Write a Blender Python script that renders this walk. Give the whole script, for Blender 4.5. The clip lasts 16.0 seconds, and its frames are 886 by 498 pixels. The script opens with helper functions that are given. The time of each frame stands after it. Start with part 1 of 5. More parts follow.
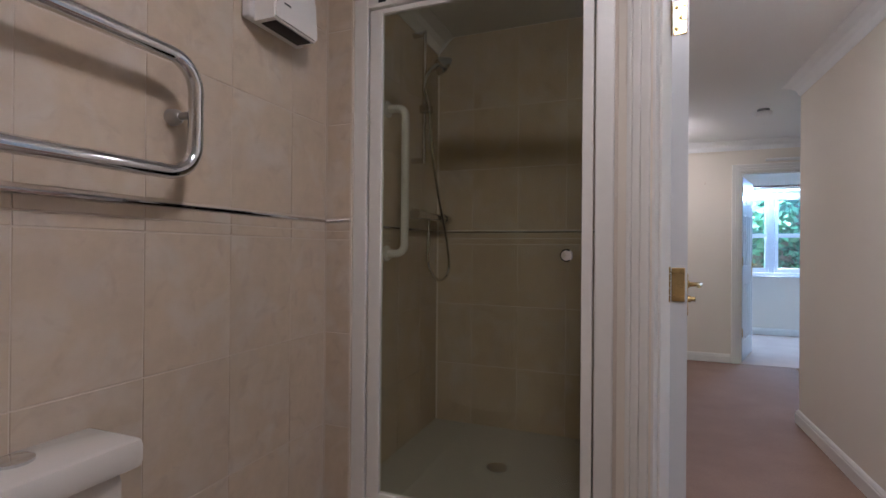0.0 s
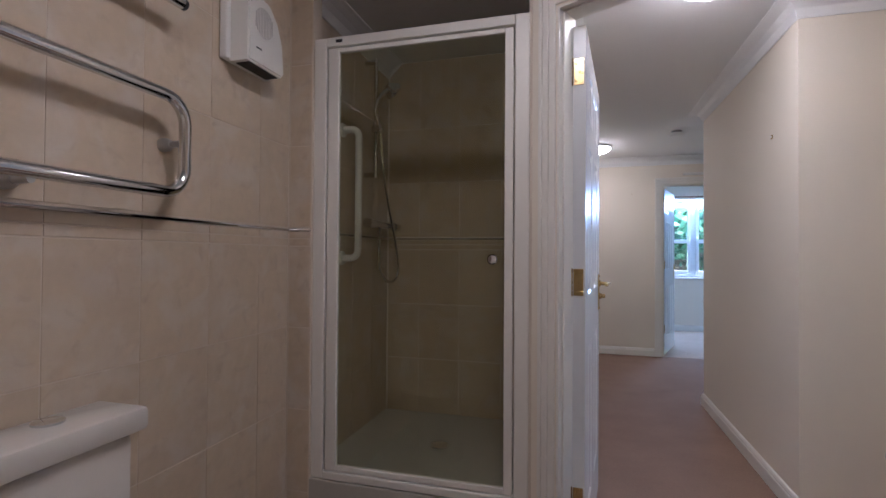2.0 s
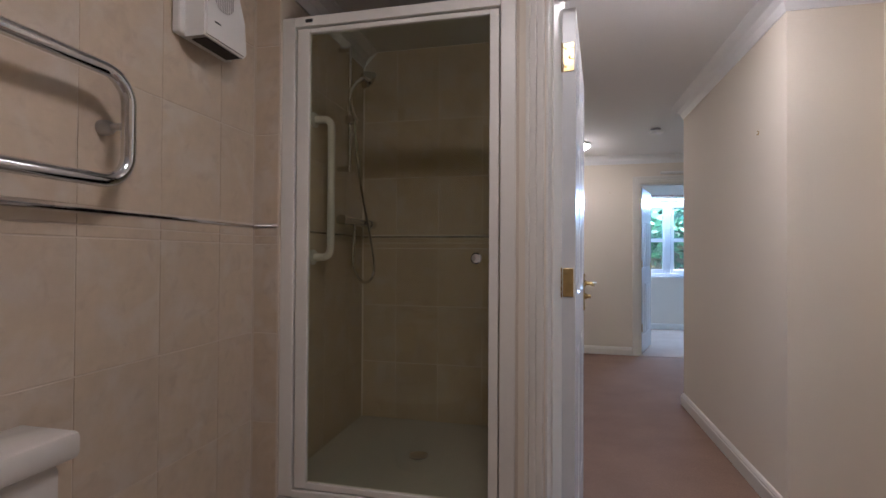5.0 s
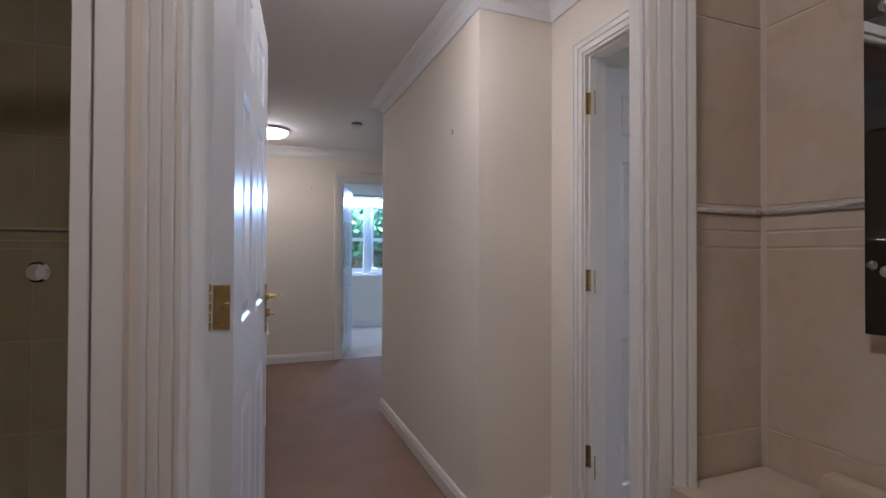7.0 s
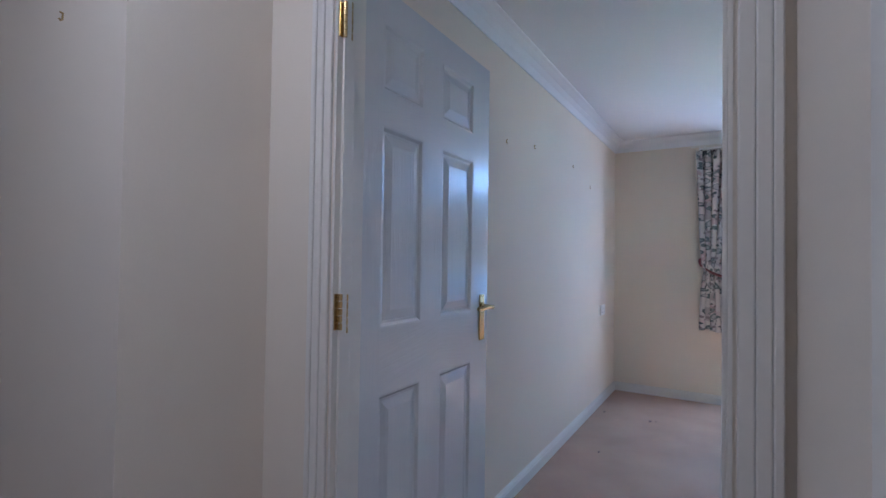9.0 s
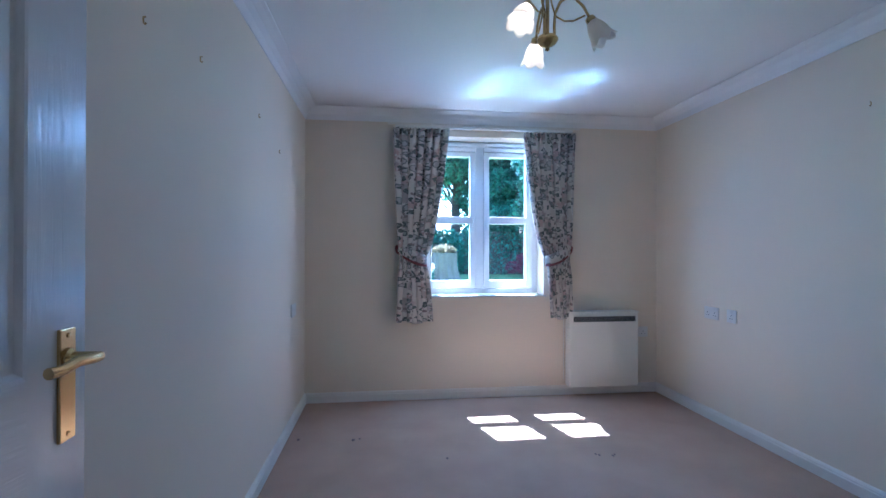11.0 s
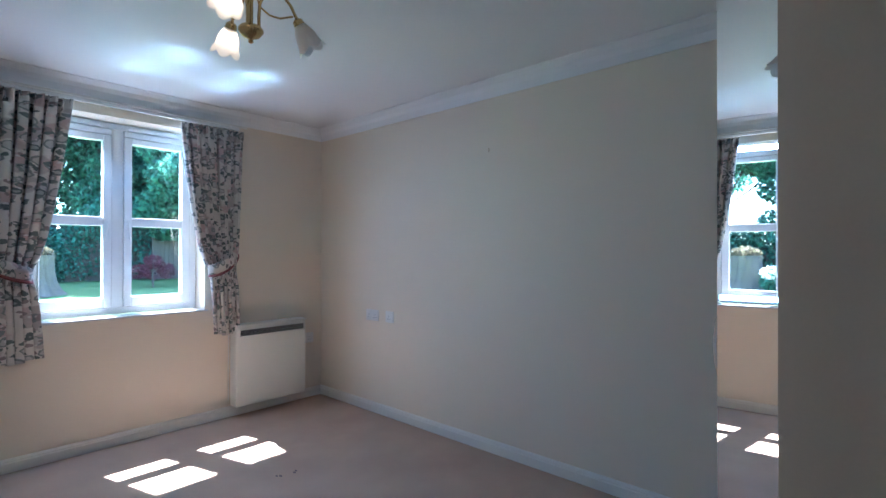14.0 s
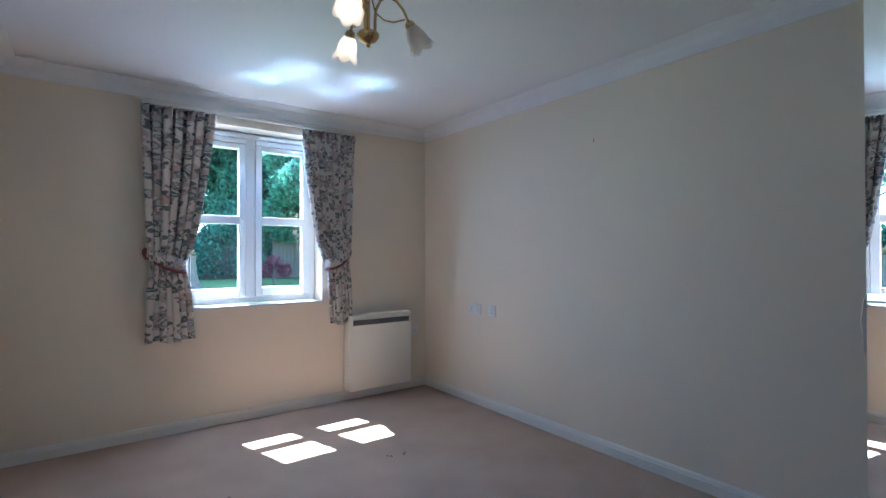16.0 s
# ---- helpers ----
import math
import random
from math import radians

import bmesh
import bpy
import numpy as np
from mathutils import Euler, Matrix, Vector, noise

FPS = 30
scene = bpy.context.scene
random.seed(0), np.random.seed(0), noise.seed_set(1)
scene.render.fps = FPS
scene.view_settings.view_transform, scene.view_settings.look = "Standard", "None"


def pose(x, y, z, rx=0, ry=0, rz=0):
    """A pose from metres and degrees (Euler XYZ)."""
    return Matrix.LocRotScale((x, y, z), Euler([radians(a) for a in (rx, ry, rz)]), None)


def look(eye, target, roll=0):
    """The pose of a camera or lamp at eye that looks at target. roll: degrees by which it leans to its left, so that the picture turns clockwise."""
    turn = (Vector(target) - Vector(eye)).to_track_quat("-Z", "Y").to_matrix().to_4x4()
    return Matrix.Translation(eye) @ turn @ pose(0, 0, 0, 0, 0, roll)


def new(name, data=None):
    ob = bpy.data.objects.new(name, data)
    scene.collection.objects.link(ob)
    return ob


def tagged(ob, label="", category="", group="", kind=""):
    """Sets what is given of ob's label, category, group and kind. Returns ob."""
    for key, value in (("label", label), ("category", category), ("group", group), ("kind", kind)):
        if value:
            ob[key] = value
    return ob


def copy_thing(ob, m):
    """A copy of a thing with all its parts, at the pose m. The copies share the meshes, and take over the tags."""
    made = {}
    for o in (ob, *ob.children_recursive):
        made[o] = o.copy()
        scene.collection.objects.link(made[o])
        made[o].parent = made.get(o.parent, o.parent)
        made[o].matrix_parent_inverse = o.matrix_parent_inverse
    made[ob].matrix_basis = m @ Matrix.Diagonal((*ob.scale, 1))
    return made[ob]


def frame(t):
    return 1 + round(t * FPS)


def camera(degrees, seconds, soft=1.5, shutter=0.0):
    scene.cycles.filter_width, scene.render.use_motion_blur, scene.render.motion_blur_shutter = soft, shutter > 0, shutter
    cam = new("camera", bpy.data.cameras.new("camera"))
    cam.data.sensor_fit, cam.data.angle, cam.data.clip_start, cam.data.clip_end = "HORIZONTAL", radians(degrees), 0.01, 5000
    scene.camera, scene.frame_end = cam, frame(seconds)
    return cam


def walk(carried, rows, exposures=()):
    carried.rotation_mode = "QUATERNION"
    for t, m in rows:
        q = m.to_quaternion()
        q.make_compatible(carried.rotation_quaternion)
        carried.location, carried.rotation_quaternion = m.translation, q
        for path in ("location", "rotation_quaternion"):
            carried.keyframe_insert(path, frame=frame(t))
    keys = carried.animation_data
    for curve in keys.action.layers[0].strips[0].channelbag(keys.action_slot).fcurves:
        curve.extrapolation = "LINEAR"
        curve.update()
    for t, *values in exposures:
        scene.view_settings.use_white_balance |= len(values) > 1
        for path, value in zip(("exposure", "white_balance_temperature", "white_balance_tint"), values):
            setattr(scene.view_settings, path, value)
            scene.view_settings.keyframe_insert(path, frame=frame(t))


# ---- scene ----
cam = camera(85.1, 16.0)
EXPOSURES = [(0.0, 4.94, 5650, 19), (1.5, 4.72, 5600, 20), (3.2, 4.78, 5650, 20), (6.0, 4.68, 5950, 19), (7.0, 4.50, 5750, 19), (8.2, 4.36, 5350, 18), (10.3, 3.84, 4500, 14), (12.0, 3.68, 4850, 13), (14.0, 3.70, 5100, 12), (16.0, 3.68, 5200, 12)]
PATH = [
    (0, (0.12, 0.064, 1.174), (-0.611, 1.925, 1.181), 0.5),
    (0.5, (0.192, -0.021, 1.173), (-0.407, 1.888, 1.194), 0.4),
    (1, (0.227, -0.11, 1.15), (-0.328, 1.811, 1.177), 0.3),
    (1.5, (0.235, -0.174, 1.147), (-0.312, 1.75, 1.174), 0.3),
    (2, (0.242, -0.208, 1.175), (-0.302, 1.716, 1.203), 0.4),
    (2.5, (0.241, -0.228, 1.231), (-0.301, 1.697, 1.258), 0.4),
    (3, (0.237, -0.234, 1.281), (-0.302, 1.691, 1.308), 0.4),
    (3.2, (0.237, -0.237, 1.297), (-0.299, 1.69, 1.326), 0.4),
    (5.3, (0.184, -0.063, 1.145), (-0.211, 1.897, 1.167), 0.3),
    (5.5, (0.181, -0.05, 1.133), (-0.066, 1.935, 1.16), 0.3),
    (6, (0.211, 0.073, 1.146), (0.411, 2.062, 1.172), 0.3),
    (6.5, (0.231, 0.243, 1.174), (0.739, 2.177, 1.196), 0.1),
    (7, (0.312, 0.442, 1.198), (1.024, 2.311, 1.219), 0.2),
    (7.5, (0.417, 0.6, 1.246), (1.479, 2.295, 1.266), 0.2),
    (8, (0.457, 0.783, 1.235), (1.729, 2.327, 1.254), 0.2),
    (8.2, (0.486, 0.884, 1.231), (1.863, 2.334, 1.256), 0.5),
    (10.3, (1.232, 1.557, 1.224), (3.209, 1.857, 1.239), 0.1),
    (10.5, (1.332, 1.568, 1.215), (3.325, 1.736, 1.225), 0.1),
    (11, (1.567, 1.596, 1.212), (3.553, 1.36, 1.222), 0.1),
    (11.5, (1.712, 1.579, 1.214), (3.645, 1.067, 1.226), 0.0),
    (12, (1.752, 1.563, 1.223), (3.638, 0.897, 1.233), 0.0),
    (12.5, (1.753, 1.619, 1.237), (3.576, 0.795, 1.245), 0.1),
    (13, (1.751, 1.698, 1.24), (3.346, 0.492, 1.253), 0.2),
    (13.5, (1.763, 1.736, 1.272), (3.165, 0.309, 1.283), 0.1),
    (14, (1.79, 1.759, 1.283), (3.128, 0.273, 1.292), 0.1),
    (14.5, (1.792, 1.806, 1.256), (3.124, 0.314, 1.27), -0.0),
    (15, (1.799, 1.828, 1.248), (3.159, 0.362, 1.261), -0.1),
    (15.5, (1.789, 1.834, 1.233), (3.284, 0.505, 1.248), -0.1),
    (16, (1.78, 1.817, 1.227), (3.388, 0.627, 1.244), -0.1),
]
walk(cam, [(t, look(eye, target, roll)) for t, eye, target, roll in PATH], EXPOSURES)

# ---- light ----
world = bpy.data.worlds.new("sky")
scene.world = world
world.use_nodes = True
wn = world.node_tree
sky = wn.nodes.new("ShaderNodeTexSky")
sky.sky_type = "NISHITA"
sky.sun_disc = False
sky.sun_elevation = radians(60)
sky.sun_rotation = radians(74)
sky.air_density, sky.dust_density, sky.ozone_density = 1.0, 0.6, 1.0
wn.links.new(sky.outputs[0], wn.nodes["Background"].inputs[0])
wn.nodes["Background"].inputs[1].default_value = 0.15

SUN_WAY = Vector((-0.560, -0.163, -1.0))
sun = new("sun", bpy.data.lights.new("sun", "SUN"))
sun.data.energy, sun.data.angle, sun.data.color = 5.0, radians(0.6), (1.0, 0.95, 0.88)
sun.matrix_world = look((9, 2, 8), Vector((9, 2, 8)) + SUN_WAY)


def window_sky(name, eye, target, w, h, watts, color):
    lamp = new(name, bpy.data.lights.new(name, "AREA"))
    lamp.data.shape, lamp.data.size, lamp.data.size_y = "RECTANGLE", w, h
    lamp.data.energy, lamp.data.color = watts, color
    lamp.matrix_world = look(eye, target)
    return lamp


window_sky("far_window_daylight", (2.02, 8.33, 2.068), (2.02, 6.4, 1.25), 1.1, 0.05, 3.3, (0.36, 0.61, 1.0))
window_sky("window_daylight", (5.575, 0.765, 0.900), (4.6, 0.765, 1.60), 0.90, 0.05, 0.26, (0.28, 0.58, 1.0))
upper = window_sky("window_daylight", (5.575, 0.765, 2.120), (4.75, 0.86, 1.30), 0.90, 0.05, 0.95, (0.46, 0.70, 1.0))
upper.data.spread = radians(150)
# area lamps added under each light, imitating sunlight thrown up from the glossy sill
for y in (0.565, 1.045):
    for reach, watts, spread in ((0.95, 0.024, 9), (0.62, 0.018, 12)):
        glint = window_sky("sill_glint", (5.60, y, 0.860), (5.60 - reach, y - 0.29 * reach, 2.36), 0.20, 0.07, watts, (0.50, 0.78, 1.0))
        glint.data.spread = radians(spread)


# ---- materials ----


def material(name, color, rough=0.6, metal=0.0, vary=0.06, scale=3.0, fine=60.0, bump=0.05, dist=0.002, per_object=0.0, spec=0.5):
    m = bpy.data.materials.new(name)
    m.use_nodes = True
    nt = m.node_tree
    n, l = nt.nodes, nt.links
    b = n["Principled BSDF"]
    b.inputs["Roughness"].default_value = rough
    b.inputs["Metallic"].default_value = metal
    b.inputs["Specular IOR Level"].default_value = spec
    co = n.new("ShaderNodeTexCoord")
    big = n.new("ShaderNodeTexNoise")
    big.inputs["Scale"].default_value, big.inputs["Detail"].default_value = scale, 6
    l.new(co.outputs["Object"], big.inputs["Vector"])
    small = n.new("ShaderNodeTexNoise")
    small.inputs["Scale"].default_value, small.inputs["Detail"].default_value = fine, 4
    l.new(co.outputs["Object"], small.inputs["Vector"])
    add = n.new("ShaderNodeMath")
    add.operation = "ADD"
    l.new(big.outputs["Fac"], add.inputs[0])
    l.new(small.outputs["Fac"], add.inputs[1])
    last = add
    if per_object:
        info = n.new("ShaderNodeObjectInfo")
        mul = n.new("ShaderNodeMath")
        mul.operation = "MULTIPLY_ADD"
        l.new(info.outputs["Random"], mul.inputs[0])
        mul.inputs[1].default_value = per_object
        l.new(add.outputs[0], mul.inputs[2])
        last = mul
    rng = n.new("ShaderNodeMapRange")
    rng.inputs["From Min"].default_value, rng.inputs["From Max"].default_value = 0.5, 1.5
    rng.inputs["To Min"].default_value, rng.inputs["To Max"].default_value = 1 - vary, 1 + vary
    l.new(last.outputs[0], rng.inputs["Value"])
    mix = n.new("ShaderNodeVectorMath")
    mix.operation = "SCALE"
    mix.inputs[0].default_value = color
    l.new(rng.outputs[0], mix.inputs["Scale"])
    l.new(mix.outputs[0], b.inputs["Base Color"])
    if bump:
        bp = n.new("ShaderNodeBump")
        bp.inputs["Strength"].default_value, bp.inputs["Distance"].default_value = bump, dist
        l.new(small.outputs["Fac"], bp.inputs["Height"])
        l.new(bp.outputs[0], b.inputs["Normal"])
    return m


def glass(name, tint=(1, 1, 1), reflect=0.08, rough=0.0):
    m = bpy.data.materials.new(name)
    m.use_nodes = True
    nt = m.node_tree
    n, l = nt.nodes, nt.links
    n.remove(n["Principled BSDF"])
    t = n.new("ShaderNodeBsdfTransparent")
    t.inputs[0].default_value = (*tint, 1)
    g = n.new("ShaderNodeBsdfGlossy")
    g.inputs["Roughness"].default_value = rough
    mx = n.new("ShaderNodeMixShader")
    fr = n.new("ShaderNodeFresnel")
    fr.inputs["IOR"].default_value = 1.5
    l.new(fr.outputs[0], mx.inputs[0])
    l.new(t.outputs[0], mx.inputs[1])
    l.new(g.outputs[0], mx.inputs[2])
    l.new(mx.outputs[0], n["Material Output"].inputs[0])
    return m


def glowing(name, color, strength, base=(0.9, 0.9, 0.88)):
    m = material(name, base, 0.4, bump=0)
    b = m.node_tree.nodes["Principled BSDF"]
    b.inputs["Emission Color"].default_value = (*color, 1)
    b.inputs["Emission Strength"].default_value = strength
    return m


WALL = material("cream_wall_paint", (0.76, 0.685, 0.58), 0.75, vary=0.03, scale=1.5, fine=220, bump=0.12, dist=0.001)
# WALL's cream turned yellower to offset the blue window light in the bedroom
BEDROOM_WALL = material("light_offset_cream_paint", (0.785, 0.688, 0.555), 0.75, vary=0.03, scale=1.5, fine=220, bump=0.12, dist=0.001)
CEIL = material("white_ceiling_paint", (0.80, 0.79, 0.78), 0.8, vary=0.02, scale=1.2, fine=90, bump=0.15, dist=0.001)
GLOSS = material("white_gloss_paint", (0.75, 0.715, 0.655), 0.36, vary=0.03, scale=4, fine=60, bump=0.04, dist=0.0006)
UPVC = material("white_upvc", (0.74, 0.76, 0.78), 0.25, vary=0.02, fine=40, bump=0.0)
SILL = material("white_gloss_sill", (0.66, 0.67, 0.67), 0.12, vary=0.02, fine=40, bump=0.02, dist=0.0005)
TILE = material("beige_marbled_tile", (0.555, 0.445, 0.325), 0.28, vary=0.10, scale=6, fine=30, bump=0.03, dist=0.001, per_object=0.25)


def marble(m):
    """Soft pale clouds and faint warm veins over the tile's base colour."""
    n, l = m.node_tree.nodes, m.node_tree.links
    b = n["Principled BSDF"]
    co, info = n.new("ShaderNodeTexCoord"), n.new("ShaderNodeObjectInfo")
    mv = n.new("ShaderNodeVectorMath")
    mv.operation = "ADD"
    sc = n.new("ShaderNodeMath")
    sc.operation = "MULTIPLY"
    sc.inputs[1].default_value = 37.0
    l.new(info.outputs["Random"], sc.inputs[0])
    l.new(co.outputs["Object"], mv.inputs[0])
    l.new(sc.outputs[0], mv.inputs[1])
    base = b.inputs["Base Color"].links[0].from_socket
    for scale, lo, hi, color, amount in ((7.0, 0.48, 0.68, (0.62, 0.56, 0.49, 1), 0.6), (15.0, 0.56, 0.70, (0.44, 0.34, 0.26, 1), 0.45), (3.5, 0.50, 0.75, (0.50, 0.40, 0.31, 1), 0.5)):
        nz = n.new("ShaderNodeTexNoise")
        nz.inputs["Scale"].default_value, nz.inputs["Detail"].default_value, nz.inputs["Distortion"].default_value = scale, 7, 0.7
        l.new(mv.outputs[0], nz.inputs["Vector"])
        r = n.new("ShaderNodeMapRange")
        r.inputs["From Min"].default_value, r.inputs["From Max"].default_value, r.inputs["To Max"].default_value = lo, hi, amount
        l.new(nz.outputs["Fac"], r.inputs["Value"])
        mx = n.new("ShaderNodeMix")
        mx.data_type = "RGBA"
        l.new(r.outputs[0], mx.inputs["Factor"])
        l.new(base, mx.inputs["A"])
        mx.inputs["B"].default_value = color
        base = mx.outputs["Result"]
    l.new(base, b.inputs["Base Color"])


marble(TILE)
SATIN = material("satin_chrome", (0.62, 0.62, 0.62), 0.16, 1.0, vary=0.02, bump=0.0)
GROUT = material("pale_grout", (0.62, 0.53, 0.435), 0.85, vary=0.06, fine=200, bump=0.1)
CHROME = material("polished_chrome", (0.72, 0.73, 0.75), 0.08, 1.0, vary=0.01, bump=0.0)
DULL = material("brushed_steel", (0.5, 0.5, 0.5), 0.3, 1.0, vary=0.05, bump=0.0)
BRASS = material("polished_brass", (0.58, 0.42, 0.19), 0.24, 1.0, vary=0.05, fine=30, bump=0.02)
PLASTIC = material("white_plastic", (0.78, 0.76, 0.72), 0.35, vary=0.02, bump=0.0)
DARK = material("black_plastic", (0.015, 0.015, 0.016), 0.5, vary=0.1, bump=0.0)
TRAY = material("white_shower_tray", (0.46, 0.43, 0.38), 0.3, vary=0.06, scale=5, bump=0.0)
CERAMIC = material("ivory_ceramic", (0.63, 0.585, 0.53), 0.1, vary=0.015, bump=0.0)
LAMINATE = material("beige_stone_laminate", (0.56, 0.45, 0.33), 0.35, vary=0.12, scale=14, fine=120, bump=0.02)
HEATER = material("cream_enamel", (0.80, 0.775, 0.70), 0.35, vary=0.02, bump=0.01)
GRILLE = material("grey_grille", (0.06, 0.06, 0.06), 0.5, vary=0.1, bump=0.0)
MIRROR = material("silvered_mirror", (0.86, 0.88, 0.88), 0.0, 1.0, vary=0.0, bump=0.0)
PANE = glass("window_glass", (0.90, 0.97, 0.99))
SHOWER_GLASS = glass("bronze_tinted_glass", (0.92, 0.93, 0.815))
WOOD = material("dark_wood", (0.16, 0.09, 0.05), 0.45, vary=0.2, scale=8, fine=50, bump=0.05)
DOME = glowing("lit_opal_dome", (1.0, 0.94, 0.88), 1.12)
DOME_BATH = glowing("lit_opal_bathroom_dome", (1.0, 0.93, 0.86), 1.32)


def frosted(name, glow=0.0):
    """Frosted shade glass that lets the light of its bulb through."""
    m = material(name, (0.88, 0.85, 0.80), 0.35, vary=0.04, bump=0.0)
    n, l = m.node_tree.nodes, m.node_tree.links
    b = n["Principled BSDF"]
    b.inputs["Emission Color"].default_value = (1.0, 0.74, 0.48, 1)
    b.inputs["Emission Strength"].default_value = glow
    t = n.new("ShaderNodeBsdfTranslucent")
    t.inputs["Color"].default_value = (0.93, 0.90, 0.86, 1)
    mx = n.new("ShaderNodeMixShader")
    mx.inputs[0].default_value = 0.55
    l.new(b.outputs[0], mx.inputs[1])
    l.new(t.outputs[0], mx.inputs[2])
    l.new(mx.outputs[0], n["Material Output"].inputs[0])
    return m


SHADE_LIT = frosted("lit_frosted_glass", 0.035)
SHADE_DIM = frosted("frosted_glass")


def carpet_material(name, color):
    m = material(name, color, 0.95, vary=0.20, scale=3.0, fine=170, bump=1.0, dist=0.005, spec=0.1)
    return m


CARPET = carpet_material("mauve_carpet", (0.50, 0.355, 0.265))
# same build as CARPET, in one even, darker base colour
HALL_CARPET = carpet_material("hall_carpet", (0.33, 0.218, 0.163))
VINYL = material("bathroom_vinyl", (0.32, 0.25, 0.20), 0.5, vary=0.1, scale=6, fine=80, bump=0.03)

# ---- mesh helpers ----


def link(name, bm, mat, parent=None, label="", m=None, smooth=False):
    me = bpy.data.meshes.new(name)
    bmesh.ops.recalc_face_normals(bm, faces=bm.faces[:])
    bm.to_mesh(me)
    bm.free()
    if mat:
        me.materials.append(mat)
    if smooth:
        for p in me.polygons:
            p.use_smooth = True
        me.set_sharp_from_angle(angle=radians(38))
    ob = new(name, me)
    if parent:
        ob.parent = parent
    if m is not None:
        ob.matrix_basis = m
    if label:
        ob["label"] = label
    return ob


def part(name, bm, mat, parent, label="", smooth=False, m=None):
    return link(name, bm, mat, parent, label, m, smooth)


def empty(name, m, label, category, group="", kind=""):
    ob = new(name)
    ob.matrix_basis = m
    ob.empty_display_size = 0.05
    return tagged(ob, label, category, group, kind)


def add_box(bm, x0, x1, y0, y1, z0, z1, m=None, bevel=0.0):
    mid = Vector(((x0 + x1) / 2, (y0 + y1) / 2, (z0 + z1) / 2))
    r = bmesh.ops.create_cube(bm, size=1.0, matrix=Matrix.LocRotScale(mid, None, (abs(x1 - x0), abs(y1 - y0), abs(z1 - z0))))
    vs = r["verts"]
    if bevel:
        es = list({e for v in vs for e in v.link_edges})
        r2 = bmesh.ops.bevel(bm, geom=es, offset=bevel, segments=2, affect="EDGES", profile=0.5)
        vs = list({v for f in r2["faces"] for v in f.verts} | {v for v in vs if v.is_valid})
    if m is not None:
        bmesh.ops.transform(bm, matrix=m, verts=vs)
    return bm


def box(x0, x1, y0, y1, z0, z1, m=None, bevel=0.0):
    return add_box(bmesh.new(), x0, x1, y0, y1, z0, z1, m, bevel)


def lathe(bm, profile, segs=24, m=None, cap=True):
    """Rings of (radius, height) about z."""
    rings = []
    for r, z in profile:
        rings.append([bm.verts.new((r * math.cos(2 * math.pi * i / segs), r * math.sin(2 * math.pi * i / segs), z)) for i in range(segs)])
    for a, b in zip(rings, rings[1:]):
        for i in range(segs):
            j = (i + 1) % segs
            bm.faces.new((a[i], a[j], b[j], b[i]))
    if cap:
        bm.faces.new(rings[0])
        bm.faces.new(rings[-1])
    if m is not None:
        bmesh.ops.transform(bm, matrix=m, verts=[v for ring in rings for v in ring])
    return bm


def tube(bm, pts, r, segs=10, closed=False):
    """A round bar along the points."""
    pts = [Vector(p) for p in pts]
    rings = []
    up = Vector((0.01, 0.02, 1)).normalized()
    count = len(pts)
    for i, p in enumerate(pts):
        a = pts[i - 1] if (i or closed) else p
        b = pts[(i + 1) % count] if (i < count - 1 or closed) else p
        way = (b - a).normalized()
        side = way.cross(up)
        if side.length < 0.1:
            side = way.cross(Vector((1, 0.1, 0)))
        side.normalize()
        if rings:
            prev = rings[-1][1]
            side = (prev - way * prev.dot(way)).normalized()
        rings.append((None, side, way, p))
        other = way.cross(side)
        ring = [bm.verts.new(p + r * (math.cos(2 * math.pi * k / segs) * side + math.sin(2 * math.pi * k / segs) * other)) for k in range(segs)]
        rings[-1] = (ring, side)
    pairs = list(zip(rings, rings[1:])) + ([(rings[-1], rings[0])] if closed else [])
    for (a, _), (b, _) in pairs:
        for k in range(segs):
            j = (k + 1) % segs
            bm.faces.new((a[k], a[j], b[j], b[k]))
    if not closed:
        bm.faces.new(rings[0][0])
        bm.faces.new(rings[-1][0])
    return bm


def arc(c, r, a0, a1, n, u, v):
    c, u, v = Vector(c), Vector(u), Vector(v)
    return [c + r * (math.cos(radians(a0 + (a1 - a0) * i / n)) * u + math.sin(radians(a0 + (a1 - a0) * i / n)) * v) for i in range(n + 1)]


def sweep(bm, profile, path):
    """An open profile of (out, up) pairs swept along a plan path of (x, y) points; out is to the left of the way."""
    path = [Vector((p[0], p[1])) for p in path]
    rows = []
    for i, p in enumerate(path):
        a = (p - path[i - 1]).normalized() if i else None
        b = (path[i + 1] - p).normalized() if i < len(path) - 1 else None
        na = Vector((-a.y, a.x)) if a else None
        nb = Vector((-b.y, b.x)) if b else None
        if na and nb:
            k = na + nb
            k = k / max(0.2, k.dot(na))
        else:
            k = na or nb
        rows.append([bm.verts.new((p.x + k.x * o, p.y + k.y * o, z)) for o, z in profile])
    for r0, r1 in zip(rows, rows[1:]):
        for j in range(len(profile) - 1):
            bm.faces.new((r0[j], r0[j + 1], r1[j + 1], r1[j]))
    for r in (rows[0], rows[-1]):
        if len(profile) > 2:
            bm.faces.new(r)
    return bm


